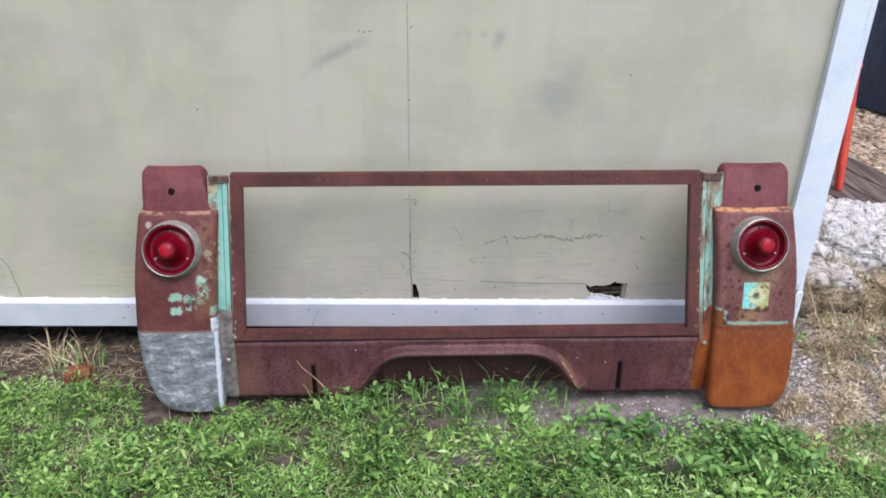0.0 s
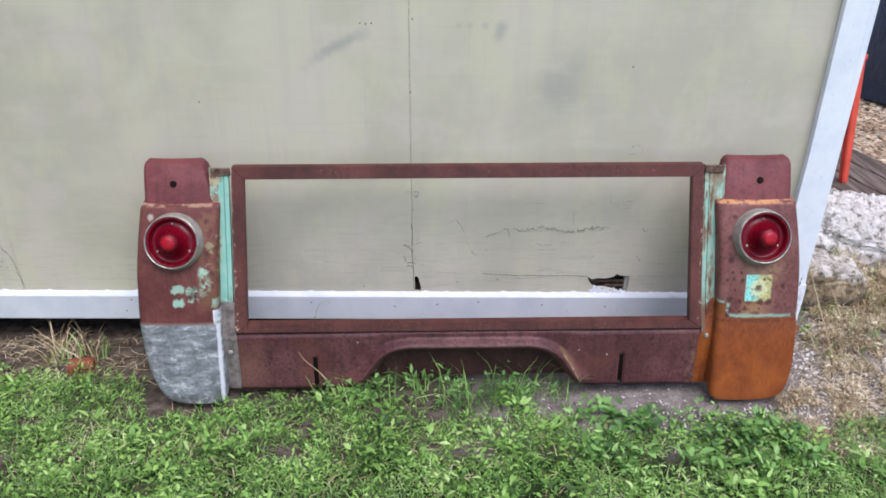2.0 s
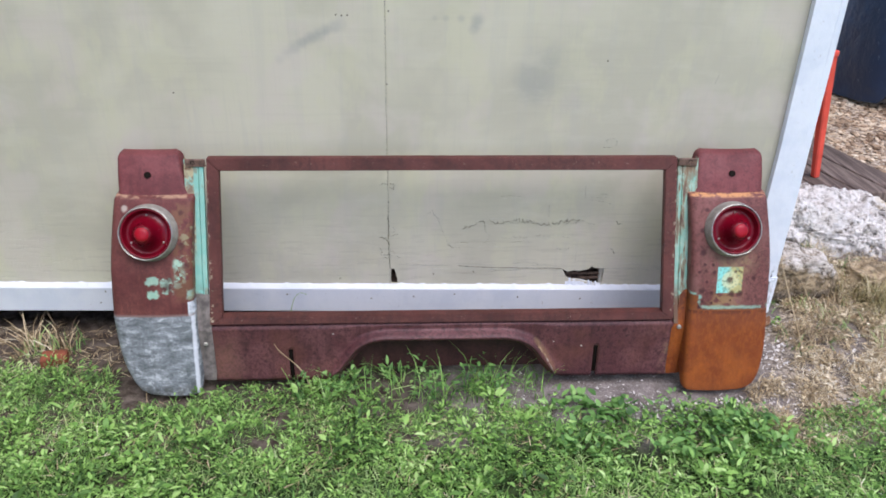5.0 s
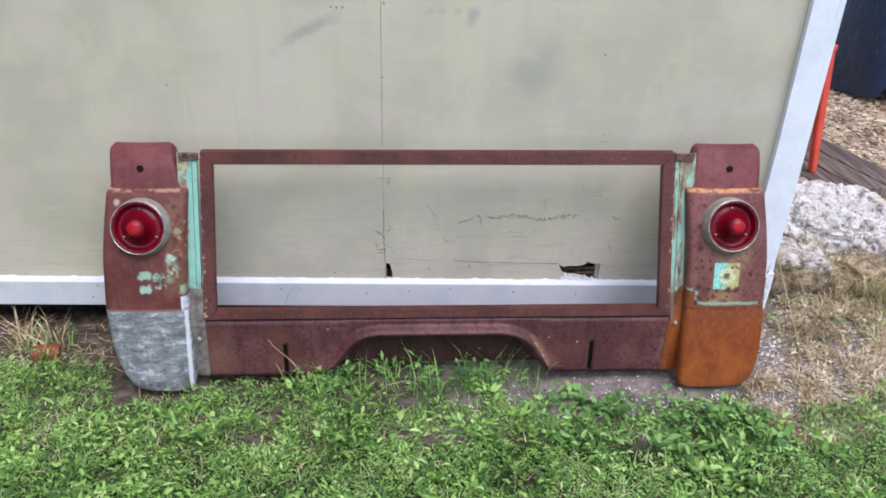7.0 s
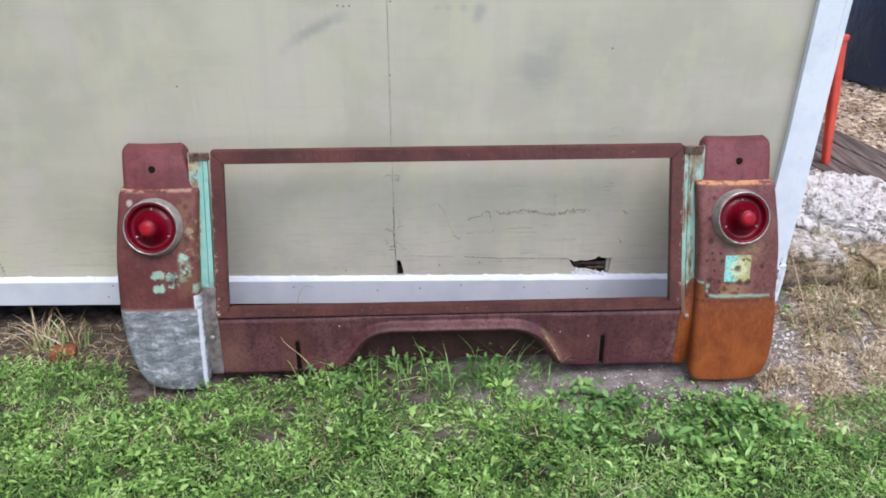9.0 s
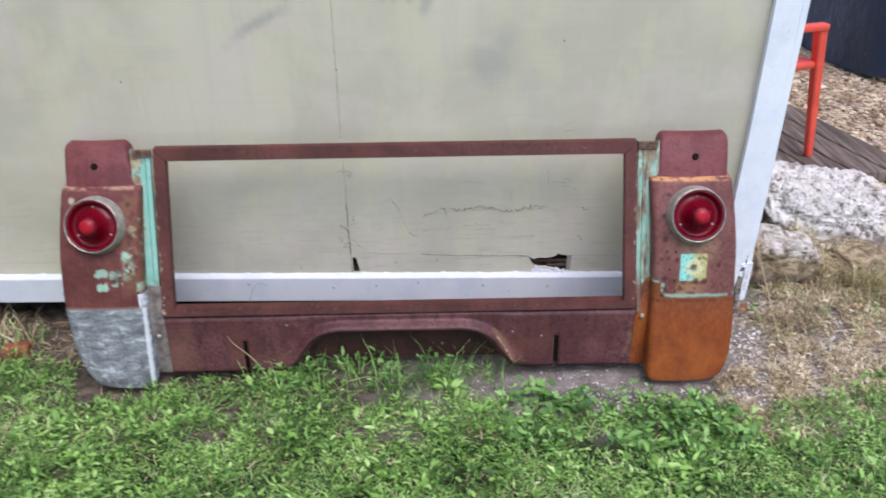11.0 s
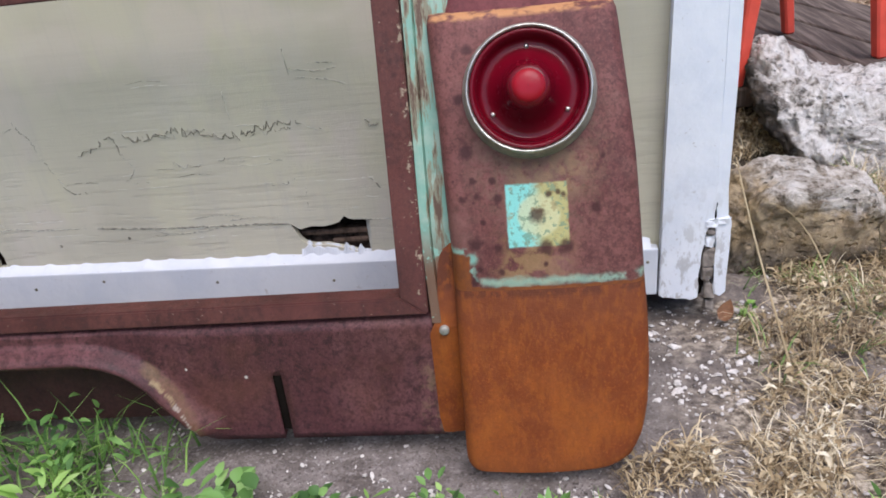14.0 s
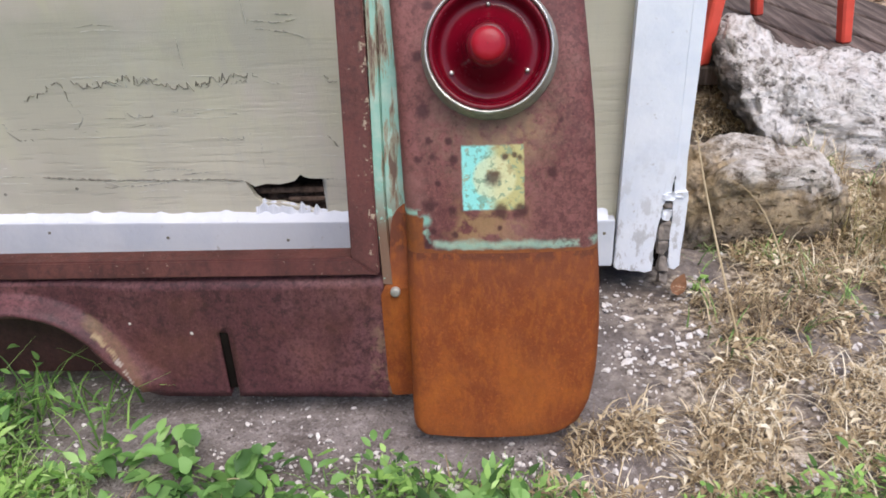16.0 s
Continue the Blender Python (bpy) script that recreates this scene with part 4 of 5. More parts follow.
def b_post(zs, inner, outer, ymap, depth, r=0.018, side=1, lift=0.0, push=0.0):
    """A pressed corner: a face between two edges that roll back into side walls."""
    rows = []
    back = depth
    for z in zs:
        depth = back if back < 1 else interp(z, ((0.53, 0.07), (0.60, 0.06), (0.635, 0.045), (0.647, 0.030), (0.6495, 0.022), (0.6505, 0.002)))
        if back > 1:
            r = interp(z, ((0.57, 0.016), (0.646, 0.011), (0.6505, 0.006)))
        xi, xo, y = interp(z, inner), interp(z, outer) - ((0.009 + interp(z, ((-0.012, 0.030), (0.04, 0.024), (0.12, 0.012), (0.25, 0.0)))) if side < 0 else 0.0), interp(z, ymap) - CY - push * (0.2535 - z) / 0.2655
        if back > 1 and side < 0:
            xi += 0.16 * (z - 0.575)
        row = [(xi, y + (depth if not lift else interp(z, ((0.0, 0.022), (0.07, 0.07)))))]
        for k in range(0, 6):
            a = math.pi / 2 * k / 5
            row.append((xi + r * (1 - math.cos(a)), y + r * (1 - math.sin(a))))
        for k in range(1, 10):
            u = k / 10
            row.append((xi + r + (xo - xi - 2 * r) * u, y - 0.004 * math.sin(math.pi * u)))
        for k in range(5, -1, -1):
            a = math.pi / 2 * k / 5
            row.append((xo - r * (1 - math.cos(a)), y + r * (1 - math.sin(a))))
        row.append((xo, y + depth))
        rows.append([(side * x, yy, z + lift * (0.2535 - z) / 0.2655) for x, yy in row])
    return b_grid(rows)


INNER = ((-0.012, 0.682), (-0.009, 0.679), (-0.003, 0.677), (0.004, 0.676), (0.3, 0.678), (0.45, 0.674), (0.545, 0.667), (0.57, 0.672))
OUTER = ((-0.012, 0.850), (-0.0095, 0.862), (-0.005, 0.872), (0.006, 0.884), (0.03, 0.895), (0.07, 0.903), (0.13, 0.907), (0.2, 0.907), (0.4, 0.899), (0.545, 0.886), (0.556, 0.882), (0.57, 0.876))
C_INNER = ((0.53, 0.680), (0.60, 0.692), (0.635, 0.700), (0.642, 0.702), (0.647, 0.706), (0.6505, 0.714))
C_OUTER = ((0.53, 0.877), (0.60, 0.880), (0.635, 0.882), (0.642, 0.881), (0.647, 0.8785), (0.6505, 0.872))


def build_panel():
    panel = thing("rear_body_panel", CX, CY, 0.0, "rusty vintage wagon rear body panel leaning on the shed wall", "car panel")
    for side in (-1, 1):
        tone = "left" if side < 0 else "right"
        body = part("corner_post", b_post([*np.linspace(0.2535, 0.54, 24), 0.546, 0.550, 0.553, 0.555, 0.5565, 0.557], INNER, OUTER, POST_Y, 0.07, side=side), mat_left if side < 0 else mat_right, panel,
                    "worn mauve primer over flaking teal paint with rust pits", True)
        thick(body, 0.002)
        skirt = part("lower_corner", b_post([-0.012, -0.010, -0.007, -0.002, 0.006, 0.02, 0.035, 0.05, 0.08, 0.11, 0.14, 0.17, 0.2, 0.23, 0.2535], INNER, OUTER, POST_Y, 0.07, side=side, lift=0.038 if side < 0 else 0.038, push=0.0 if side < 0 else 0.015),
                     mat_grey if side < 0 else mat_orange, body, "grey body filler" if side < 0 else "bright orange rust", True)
        thick(skirt, 0.002)
        cap = part("post_cap", b_post([0.53, 0.55, 0.57, 0.59, 0.61, 0.63, 0.635, 0.6385, 0.642, 0.6445, 0.647, 0.6485, 0.6495, 0.6505], C_INNER, C_OUTER, CAP_Y, 9, side=side), mat_maroon, body,
                   "maroon primed cap with a round hole", True)
        thick(cap, 0.002)
        # near-black discs on cap and bracket stand for holes and their shade
        part("cap_hole_disc", moved(b_lathe([(0.0088, -0.004), (0.0086, 0.0004), (0.0080, 0.0008), (0.0074, 0.0002), (0.0002, 0.0)], n=20),
                               pose(side * 0.789, 2.0405 - CY, 0.604, -32, 0, 0)), mat_dark, body, "dark disc painted as a round bolt hole")
        part("bracket", b_box(side * 0.662 - 0.026, side * 0.662 + 0.026, frame_y(0.635) - CY - 0.003, frame_y(0.635) - CY + 0.004, 0.624, 0.645, 0.002), mat_mix, panel, "small rusty bracket")
        part("bracket_hole_disc", moved(b_lathe([(0.006, 0.0), (0.0055, 0.0008), (0.0048, 0.0), (0.0045, -0.003), (0.0002, -0.003)], n=14), Matrix.Translation((side * 0.668, frame_y(0.635) - CY - 0.0034, 0.636))), mat_dark, panel)
        # tail lamp
        lamp = new("tail_lamp")
        lamp.parent = panel
        lamp.matrix_basis = pose(side * 0.782, 1.935 - CY, 0.483, -22, 0, 0)
        tagged(lamp, "round red glass tail lamp in a chrome ring")
        part("bezel", b_lathe([(0.0765, -0.10), (0.0765, -0.030), (0.0755, -0.022), (0.0735, -0.012), (0.0710, -0.002), (0.0690, 0.002)]), mat_zinc, lamp, "matt grey lamp bezel", True)
        part("chrome_ring", b_lathe([(0.0700, -0.004), (0.0706, 0.001), (0.0700, 0.0045), (0.0684, 0.006), (0.0668, 0.0048), (0.0660, 0.001), (0.0655, -0.008)]), mat_chrome, lamp, "thin bright chrome ring", True)
        part("lens", b_lathe([(0.0660, -0.006), (0.0655, 0.0015), (0.0635, 0.0032), (0.0608, 0.0020), (0.0588, -0.003), (0.0572, -0.010), (0.0550, -0.0145), (0.0515, -0.0160), (0.0455, -0.0145), (0.0385, -0.0095),
                              (0.0325, -0.002), (0.0280, 0.009), (0.0250, 0.020), (0.0228, 0.027), (0.0205, 0.0305), (0.0182, 0.031)], n=56), mat_lens, lamp, "deeply dished red glass lens", True)
        part("reflector_button", b_lathe([(0.0186, 0.0300), (0.0178, 0.0325), (0.0160, 0.0345), (0.0130, 0.0360), (0.008, 0.0370), (0.0005, 0.0374)], n=32), mat_button, lamp, "bright red reflector button", True)
        for a in (90, 210, 330):
            part("screw", moved(b_lathe([(0.0026, -0.020), (0.0026, -0.012), (0.0016, -0.011), (0.0002, -0.011)], n=10),
                                Matrix.Translation((0.048 * math.cos(radians(a)), 0, 0.048 * math.sin(radians(a))))), mat_chrome, lamp, "small steel screw", True)
        # jamb strip between the post and the frame
        rows = []
        for z in np.linspace(0.206 if side > 0 else 0.292, 0.642, 26):
            y = frame_y(z) - CY + 0.006
            x0 = interp(z, ((0.2, 0.646), (0.3, 0.640), (0.655, 0.638))) + (0.005 if side < 0 else 0.0)
            x1 = interp(z, ((0.215, x0 + 0.0145), (0.285, 0.668), (0.31, 0.69), (0.65, 0.694)))
            rows.append([(side * x0, y + 0.012, z), (side * x0, y, z), (side * (x0 + 0.011), y - 0.001, z), (side * (x0 + 0.0125), y + 0.004, z), (side * (x0 + 0.014), y, z), (side * x1, y, z), (side * x1, y + 0.02, z)])
        part("jamb_strip", b_grid(rows), mat_teal if side > 0 else mat_teal_whole, panel, "flaking teal painted jamb strip" if side > 0 else "teal painted jamb strip, worn at its top")
        # flange beside the apron
        rows = []
        for z in [*np.linspace(0.041, 0.19, 5), 0.2, 0.21, 0.22, 0.24, 0.26, 0.275, 0.285, 0.293, 0.30]:
            y = interp(z, ((0.05, 1.894), (0.2, 1.903), (0.3, 1.934))) - CY
            x0 = interp(z, ((0.05, 0.640), (0.19, 0.641), (0.215, 0.653), (0.27, 0.657), (0.29, 0.662), (0.30, 0.676))) if side > 0 else 0.640
            rows.append([(side * (x0 - 0.002), y + 0.02, z), (side * x0, y, z), (side * (x0 + 0.012), y - 0.002, z), (side * 0.695, y + 0.004, z)])
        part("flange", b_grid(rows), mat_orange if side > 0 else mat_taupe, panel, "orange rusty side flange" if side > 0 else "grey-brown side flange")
        part("bolt", moved(b_lathe([(0.0062, -0.004), (0.0062, 0.0012), (0.0056, 0.0022), (0.0036, 0.0028), (0.0003, 0.0030)], n=16), Matrix.Translation((side * 0.660, 1.8985 - CY, 0.197 if side > 0 else 0.16))), mat_zinc, panel, "grey flat-headed bolt", True)
    # window frame
    zt0, zt1, zb0, zb1 = 0.645, 0.614, 0.219, 0.240
    xo_t, xo_b, xi_t, xi_b = 0.634, 0.642, 0.602, 0.608

    def bar(name, quad, deep=0.024):
        bm = bmesh.new()
        fr = [bm.verts.new((x, frame_y(z) - CY, z)) for x, z in quad]
        bk = [bm.verts.new((x, frame_y(z) - CY + deep, z)) for x, z in quad]
        bm.faces.new(fr)
        bm.faces.new(bk[::-1])
        for k in range(4):
            bm.faces.new((fr[k], bk[k], bk[(k + 1) % 4], fr[(k + 1) % 4]))
        bmesh.ops.bevel(bm, geom=bm.edges[:], offset=0.002, segments=2, affect="EDGES")
        return part(name, bm, mat_frame, panel)

    bar("top_rail", [(-xo_t, zt0), (xo_t, zt0), (xi_t, zt1), (-xi_t, zt1)])
    bar("bottom_rail", [(-xo_b, zb0), (xo_b, zb0), (xi_b, zb1), (-xi_b, zb1)], 0.028)
    for s in (-1, 1):
        bar("side_rail", [(s * xo_t, zt0), (s * xi_t, zt1), (s * xi_b, zb1), (s * xo_b, zb0)])
    # eaten-away back lip of the bottom rail
    rows = []
    for x in np.arange(-0.605, 0.606, 0.003):
        y = frame_y(zb1) - CY + 0.0285
        tooth = min(1, max(0, (noise.noise((x * 30, 1, 0)) + 0.22) * 9))
        reach = 0.088 + 0.014 * tooth + 0.005 * noise.noise((x * 110, 5, 0))
        rows.append([(x, y - 0.006, zb1 - 0.0025), (x, y, zb1 - 0.004), (x, y + reach * 0.5, zb1 - 0.004 - reach * 0.33), (x, y + reach, zb1 - 0.004 - reach * 0.665)])
    part("ragged_lip", b_grid(rows), mat_frame, panel, "rust-eaten ragged back lip")
    # apron with a number plate arch
    low = ((0.0, 0.160), (0.170, 0.160), (0.200, 0.154), (0.220, 0.145), (0.240, 0.128), (0.257, 0.105), (0.275, 0.080), (0.292, 0.059), (0.310, 0.044), (0.33, 0.038), (0.65, 0.037))
    xs = sorted([x for x in np.linspace(-0.645, 0.645, 130) if abs(abs(x) - 0.43) > 0.0092] + [c * e for c in (-1, 1) for e in (0.4238, 0.430, 0.4362)])
    line = [(x, interp(abs(x), low)) for x in np.linspace(-0.34, 0.34, 90)]
    rows = []
    n = 18
    for k in range(n + 1):
        row = []
        for x in xs:
            zl = interp(abs(x), low)
            z = zl + (0.217 - zl) * k / n
            d = min(math.hypot(x - a, z - b) for a, b in line)
            near = max(0.0, 1 - d / 0.036)
            f = 0.026 * math.sin(math.pi * min(1, near * 1.25)) ** 1.0 if near > 0 else 0.0
            edge = 1 if abs(x) < 0.315 else max(0, 1 - (abs(x) - 0.315) / 0.03)
            y = 1.894 + (z - 0.05) * 0.07 - CY - f * edge
            if z > 0.212:
                y += (z - 0.212) * 4.0
            row.append((x, y, z))
        rows.append(row)
    # turned-under lower edge
    rows.insert(0, [(x, y + 0.022, z + 0.004) for x, y, z in rows[0]])
    bm = b_grid(rows)
    cut = [f for f in bm.faces if abs(abs(f.calc_center_median().x) - 0.43) < 0.0062 and f.calc_center_median().z < 0.136]
    bmesh.ops.delete(bm, geom=cut, context="FACES")
    # near-black boxes added behind the slots as the shade inside them
    for s in (-1, 1):
        part("slot_shade", b_box(s * 0.43 - 0.016, s * 0.43 + 0.016, 1.9025 - CY, 1.905 - CY, 0.046, 0.15), mat_dark, panel)
    apron = part("apron", bm, mat_apron, panel, "dark rusty lower apron with a plate arch", True)
    thick(apron, 0.002, crisp=False)
    part("inner_panel", b_box(-0.63, 0.63, 0.062, 0.066, 0.05, 0.205, 0.002), mat_inner, panel, "rusty inner reinforcement with the arch's shade in its colour")
    return panel


build_panel()

# ---- yard behind the corner ----
def build_rocks():
    ridge = ((-1.2, 1.4), (-0.95, 1.8), (-0.8, 1.72), (-0.55, 1.38), (-0.3, 1.15), (0.2, 1.0), (0.7, 0.95), (1.1, 0.7))
    slant = ((-1.1, 0.85), (-0.4, 1.0), (0.3, 1.05), (0.8, 0.85), (1.1, 0.7))
    for name, x, y, z, rz, sx, sy, sz, seed, top, label in (
            ("boulder", 1.695, 2.80, 0.062, -8, 0.295, 0.205, 0.126, 1.0, ridge, "large pitted white limestone boulder beside the deck"),
            ("boulder", 1.400, 2.43, 0.050, 8, 0.150, 0.10, 0.108, 4.0, slant, "brown-stained limestone rock beside the shed corner"),
            ("boulder", 1.745, 2.475, 0.012, 20, 0.10, 0.065, 0.05, 7.0, None, "small brown-stained limestone lump in dry grass")):
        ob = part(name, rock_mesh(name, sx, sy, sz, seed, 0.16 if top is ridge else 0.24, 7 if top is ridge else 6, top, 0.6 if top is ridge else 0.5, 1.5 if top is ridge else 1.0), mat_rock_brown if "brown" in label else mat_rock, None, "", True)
        ob.matrix_world = pose(x, y, z, 0, 3, rz)
        tagged(ob, label, "rock", "limestone rocks")


build_rocks()


def build_deck():
    deck = thing("deck", 2.175, 2.90, 0.0, "low weathered dark wooden deck", "deck")
    x = 0.0
    for k in range(8):
        w = 0.135
        bm = b_box(-w + 0.003, -0.003, 0, 1.9, 0.125, 0.17, 0.004, 1)
        for v in bm.verts:
            v.co.x += -0.232 * v.co.y + x
        part("plank", bm, mat_deck, deck)
        x -= w + 0.004
    bm = b_box(-1.05, 0.0, 0.12, 0.2, 0.09, 0.124)
    part("joist", bm, mat_deck, deck)


build_deck()


def build_chair():
    chair = thing("garden_chair", 1.493, 3.149, 0.17, "glossy red plastic garden armchair on the deck", "chair", rz=19)

    def leg(name, x0, y0, x1, y1, z1, w=0.018):
        rows = []
        for t in (0, 0.33, 0.66, 1):
            x, y, z = x0 + (x1 - x0) * t, y0 + (y1 - y0) * t, z1 * t
            ww = w * (0.8 + 0.35 * t)
            rows.append([(x - ww, y - ww, z), (x + ww, y - ww, z), (x + ww, y + ww, z), (x - ww, y + ww, z)])
        bm = b_grid(rows, close=True)
        bmesh.ops.contextual_create(bm, geom=[e for e in bm.edges if e.is_boundary])
        bmesh.ops.bevel(bm, geom=[e for e in bm.edges], offset=0.005, segments=1, affect="EDGES")
        return part(name, bm, mat_red, chair)

    leg("front_leg", 0.25, -0.175, 0.185, -0.155, 0.53)
    leg("front_leg", 0.25, 0.175, 0.185, 0.19, 0.53)
    leg("back_leg", -0.15, -0.19, -0.08, -0.17, 0.40)
    leg("back_leg", -0.15, 0.19, -0.08, 0.17, 0.40)
    part("seat", b_box(-0.15, 0.205, -0.17, 0.17, 0.365, 0.395, 0.012), mat_red, chair)
    for s in (-1, 1):
        part("armrest", b_box(-0.16, 0.20, s * 0.165 - 0.022, s * 0.165 + 0.022, 0.515, 0.54, 0.008), mat_red, chair)
    bm = b_box(-0.185, -0.16, -0.2, 0.2, 0.37, 0.80, 0.01)
    for v in bm.verts:
        v.co.x -= (v.co.z - 0.37) * 0.25
    part("backrest", bm, mat_red, chair)


build_chair()


def build_vehicle():
    veh = thing("covered_trailer", 3.62, 4.86, 0.1, "trailer under a navy blue tarpaulin on mulch", "trailer")
    rows = []
    for k in range(30):
        z = 1.25 * k / 29
        row = []
        for j in range(120):
            a = 2 * math.pi * j / 120
            cx, cy = math.cos(a), math.sin(a)
            p = 0.28
            x = 1.0 * math.copysign(abs(cx) ** p, cx)
            y = 0.78 * math.copysign(abs(cy) ** p, cy)
            f = 1 - 0.1 * (z / 1.25) ** 3
            w = 0.03 * noise.noise((x * 3, y * 3, z * 1.5)) + 0.012 * noise.noise((x * 9, y * 9, z * 2))
            # the hem hangs to the ground at the corner and lifts over the wheels
            hem = interp(x, ((-1.0, 0.0), (-0.90, 0.02), (-0.84, 0.20), (-0.7, 0.24), (1.0, 0.26))) + 0.04 * noise.noise((x * 5, y * 2.3, 5)) if y < 0 else 0.0
            row.append((x * f + w * cx, ((y * f + w * cy) + 0.78) * 1.75 - 0.78, 0.005 + hem + (1.26 - hem) * k / 29))
        rows.append(row)
    bm = b_grid(rows, close=True)
    bmesh.ops.contextual_create(bm, geom=[e for e in bm.edges if e.is_boundary and e.verts[0].co.z > 1])
    # pale strip along the front hem, coloured to stand for its glints
    strip = [[(v[0] * 1.003, v[1] - 0.006, v[2] + 0.012), (v[0] * 1.003, v[1] - 0.008, v[2] + 0.004 + 0.004 * noise.noise((v[0] * 40, 0, 0))), (v[0], v[1] - 0.002, v[2] - 0.006)]
             for v in rows[0] if v[1] < -0.6 and v[0] > -0.86]
    part("hem", b_grid(strip), mat_hem, veh, "pale ragged strip painted as glints along the tarpaulin's hem")
    thick(part("tarpaulin", bm, mat_tarp, veh, "creased navy blue tarpaulin", True), 0.003)
    # near-black box added for the shade beneath the tarpaulin
    part("underbody_shade", b_box(-0.78, 0.85, -0.45, 1.45, 0.14, 0.55, 0.01), mat_dark, veh)
    part("tail_board", b_box(-0.74, -0.55, -0.64, -0.60, 0.17, 0.30, 0.006), mat_red, veh, "faded red board under the tarpaulin")
    for x in (-0.52, 0.55):
        w = new("wheel")
        w.parent = veh
        w.matrix_basis = pose(x, -0.66, 0.255)
        part("tyre", b_lathe([(0.17, 0.05), (0.24, 0.07), (0.27, 0.04), (0.275, 0.0), (0.27, -0.04), (0.24, -0.07), (0.17, -0.05), (0.17, 0.05)], n=36), mat_tyre, w, "", True)
        part("rim", b_lathe([(0.17, 0.03), (0.10, 0.02), (0.03, 0.03), (0.001, 0.03)], n=24), mat_rim, w, "", True)


build_vehicle()


def build_brick():
    ob = part("brick", b_box(-0.036, 0.036, -0.025, 0.025, -0.01, 0.03, 0.006), mat_brick, None)
    ob.matrix_world = pose(-1.0, 2.045, 0.0, 4, 3, 12)
    tagged(ob, "broken red brick half sunk in soil", "brick")


build_brick()

# ---- plants and loose litter ----
rng = np.random.default_rng(5)


def lawn_edge(x):
    return np.interp(x, [-3, -1.3, -0.8, -0.74, -0.5, -0.15, -0.05, 0.28, 0.36, 0.5, 0.95, 1.1, 1.33, 1.7, 2.1, 3.0],
                     [2.03, 2.02, 1.98, 1.80, 1.875, 1.885, 1.95, 1.95, 1.87, 1.80, 1.785, 1.71, 1.77, 1.93, 2.18, 2.7])


def fbm(x, y, s, seed=0.0):
    return np.array([noise.fractal((a * s + seed, b * s, seed), 0.9, 2.0, 3) for a, b in zip(x, y)])


def scatter(n, x0, x1, y0, y1):
    x, y = rng.uniform(x0, x1, n), rng.uniform(y0, y1, n)
    return x, y


def leaves(name, x, y, z, L, W, lean, material, label, seg=3, fold=0.25, az=None, category="grass", curl=0.7):
    """Many small bent leaves with a folded midrib in one mesh."""
    n = len(x)
    a = rng.uniform(0, 2 * np.pi, n) if az is None else az
    tilt = np.clip(lean, 0.05, 1.55)
    dx, dy = np.cos(a), np.sin(a)
    roll = rng.normal(0, 0.3, n)
    V = np.zeros((n, 3 * (seg + 1), 3))
    r, h = np.zeros(n), np.zeros(n)
    for k in range(seg + 1):
        t = k / seg
        if k:
            ang = tilt + curl * (t - 0.5)
            r = r + L / seg * np.sin(ang)
            h = h + L / seg * np.cos(ang)
        w = W * (0.12, 0.92, 0.95, 0.62, 0.03)[k] if seg == 4 else W * (0.12, 1.0, 0.72, 0.03)[k]
        up = fold * w / 2
        cz = z + np.maximum(h, 0.0005)
        cx, cy = x + dx * r, y + dy * r
        V[:, 3 * k] = np.stack([cx - dy * w / 2, cy + dx * w / 2, cz + up + roll * w / 2], -1)
        V[:, 3 * k + 1] = np.stack([cx, cy, cz], -1)
        V[:, 3 * k + 2] = np.stack([cx + dy * w / 2, cy - dx * w / 2, cz + up - roll * w / 2], -1)
    m = 3 * (seg + 1)
    base = (np.arange(n) * m)[:, None]
    quads = [[3 * k + c, 3 * k + c + 1, 3 * k + c + 4, 3 * k + c + 3] for k in range(seg) for c in (0, 1)]
    F = np.concatenate([base + np.array([q]) for q in quads], 0)
    ob = new(name, mesh_of(name, V.reshape(-1, 3), F.tolist(), material, True))
    return tagged(ob, label, category, kind="stuff")


def blades(name, x, y, z, L, W, lean, material, label, category="grass", curl=0.8):
    """Thin tapering blades in one mesh."""
    n = len(x)
    a = rng.uniform(0, 2 * np.pi, n)
    dx, dy = np.cos(a), np.sin(a)
    V = np.zeros((n, 7, 3))
    r, h = np.zeros(n), np.zeros(n)
    for k in range(4):
        t = k / 3
        if k:
            ang = np.clip(lean, 0.02, 1.6) + curl * (t - 0.4)
            r, h = r + L / 3 * np.sin(ang), h + L / 3 * np.cos(ang)
        cz = z + np.maximum(h, 0.001)
        cx, cy = x + dx * r, y + dy * r
        w = W * (1 - 0.75 * t)
        if k < 3:
            V[:, 2 * k] = np.stack([cx - dy * w / 2, cy + dx * w / 2, cz], -1)
            V[:, 2 * k + 1] = np.stack([cx + dy * w / 2, cy - dx * w / 2, cz], -1)
        else:
            V[:, 6] = np.stack([cx, cy, cz], -1)
    base = (np.arange(n) * 7)[:, None]
    F = np.concatenate([base + np.array([[0, 1, 3, 2]]), base + np.array([[2, 3, 5, 4]])], 0).tolist() + (base + np.array([[4, 5, 6]])).tolist()
    ob = new(name, mesh_of(name, V.reshape(-1, 3), F, material, True))
    return tagged(ob, label, category, kind="stuff")


def plants(n, x0, x1, y0, y1, keep, per=(4, 9)):
    """Centres of small plants, and their leaves' places round them."""
    px, py = scatter(n, x0, x1, y0, y1)
    k = keep(px, py)
    px, py = px[k], py[k]
    m = rng.integers(per[0], per[1], len(px))
    return np.repeat(px, m), np.repeat(py, m), np.repeat(rng.uniform(0.5, 1.3, len(px)), m)


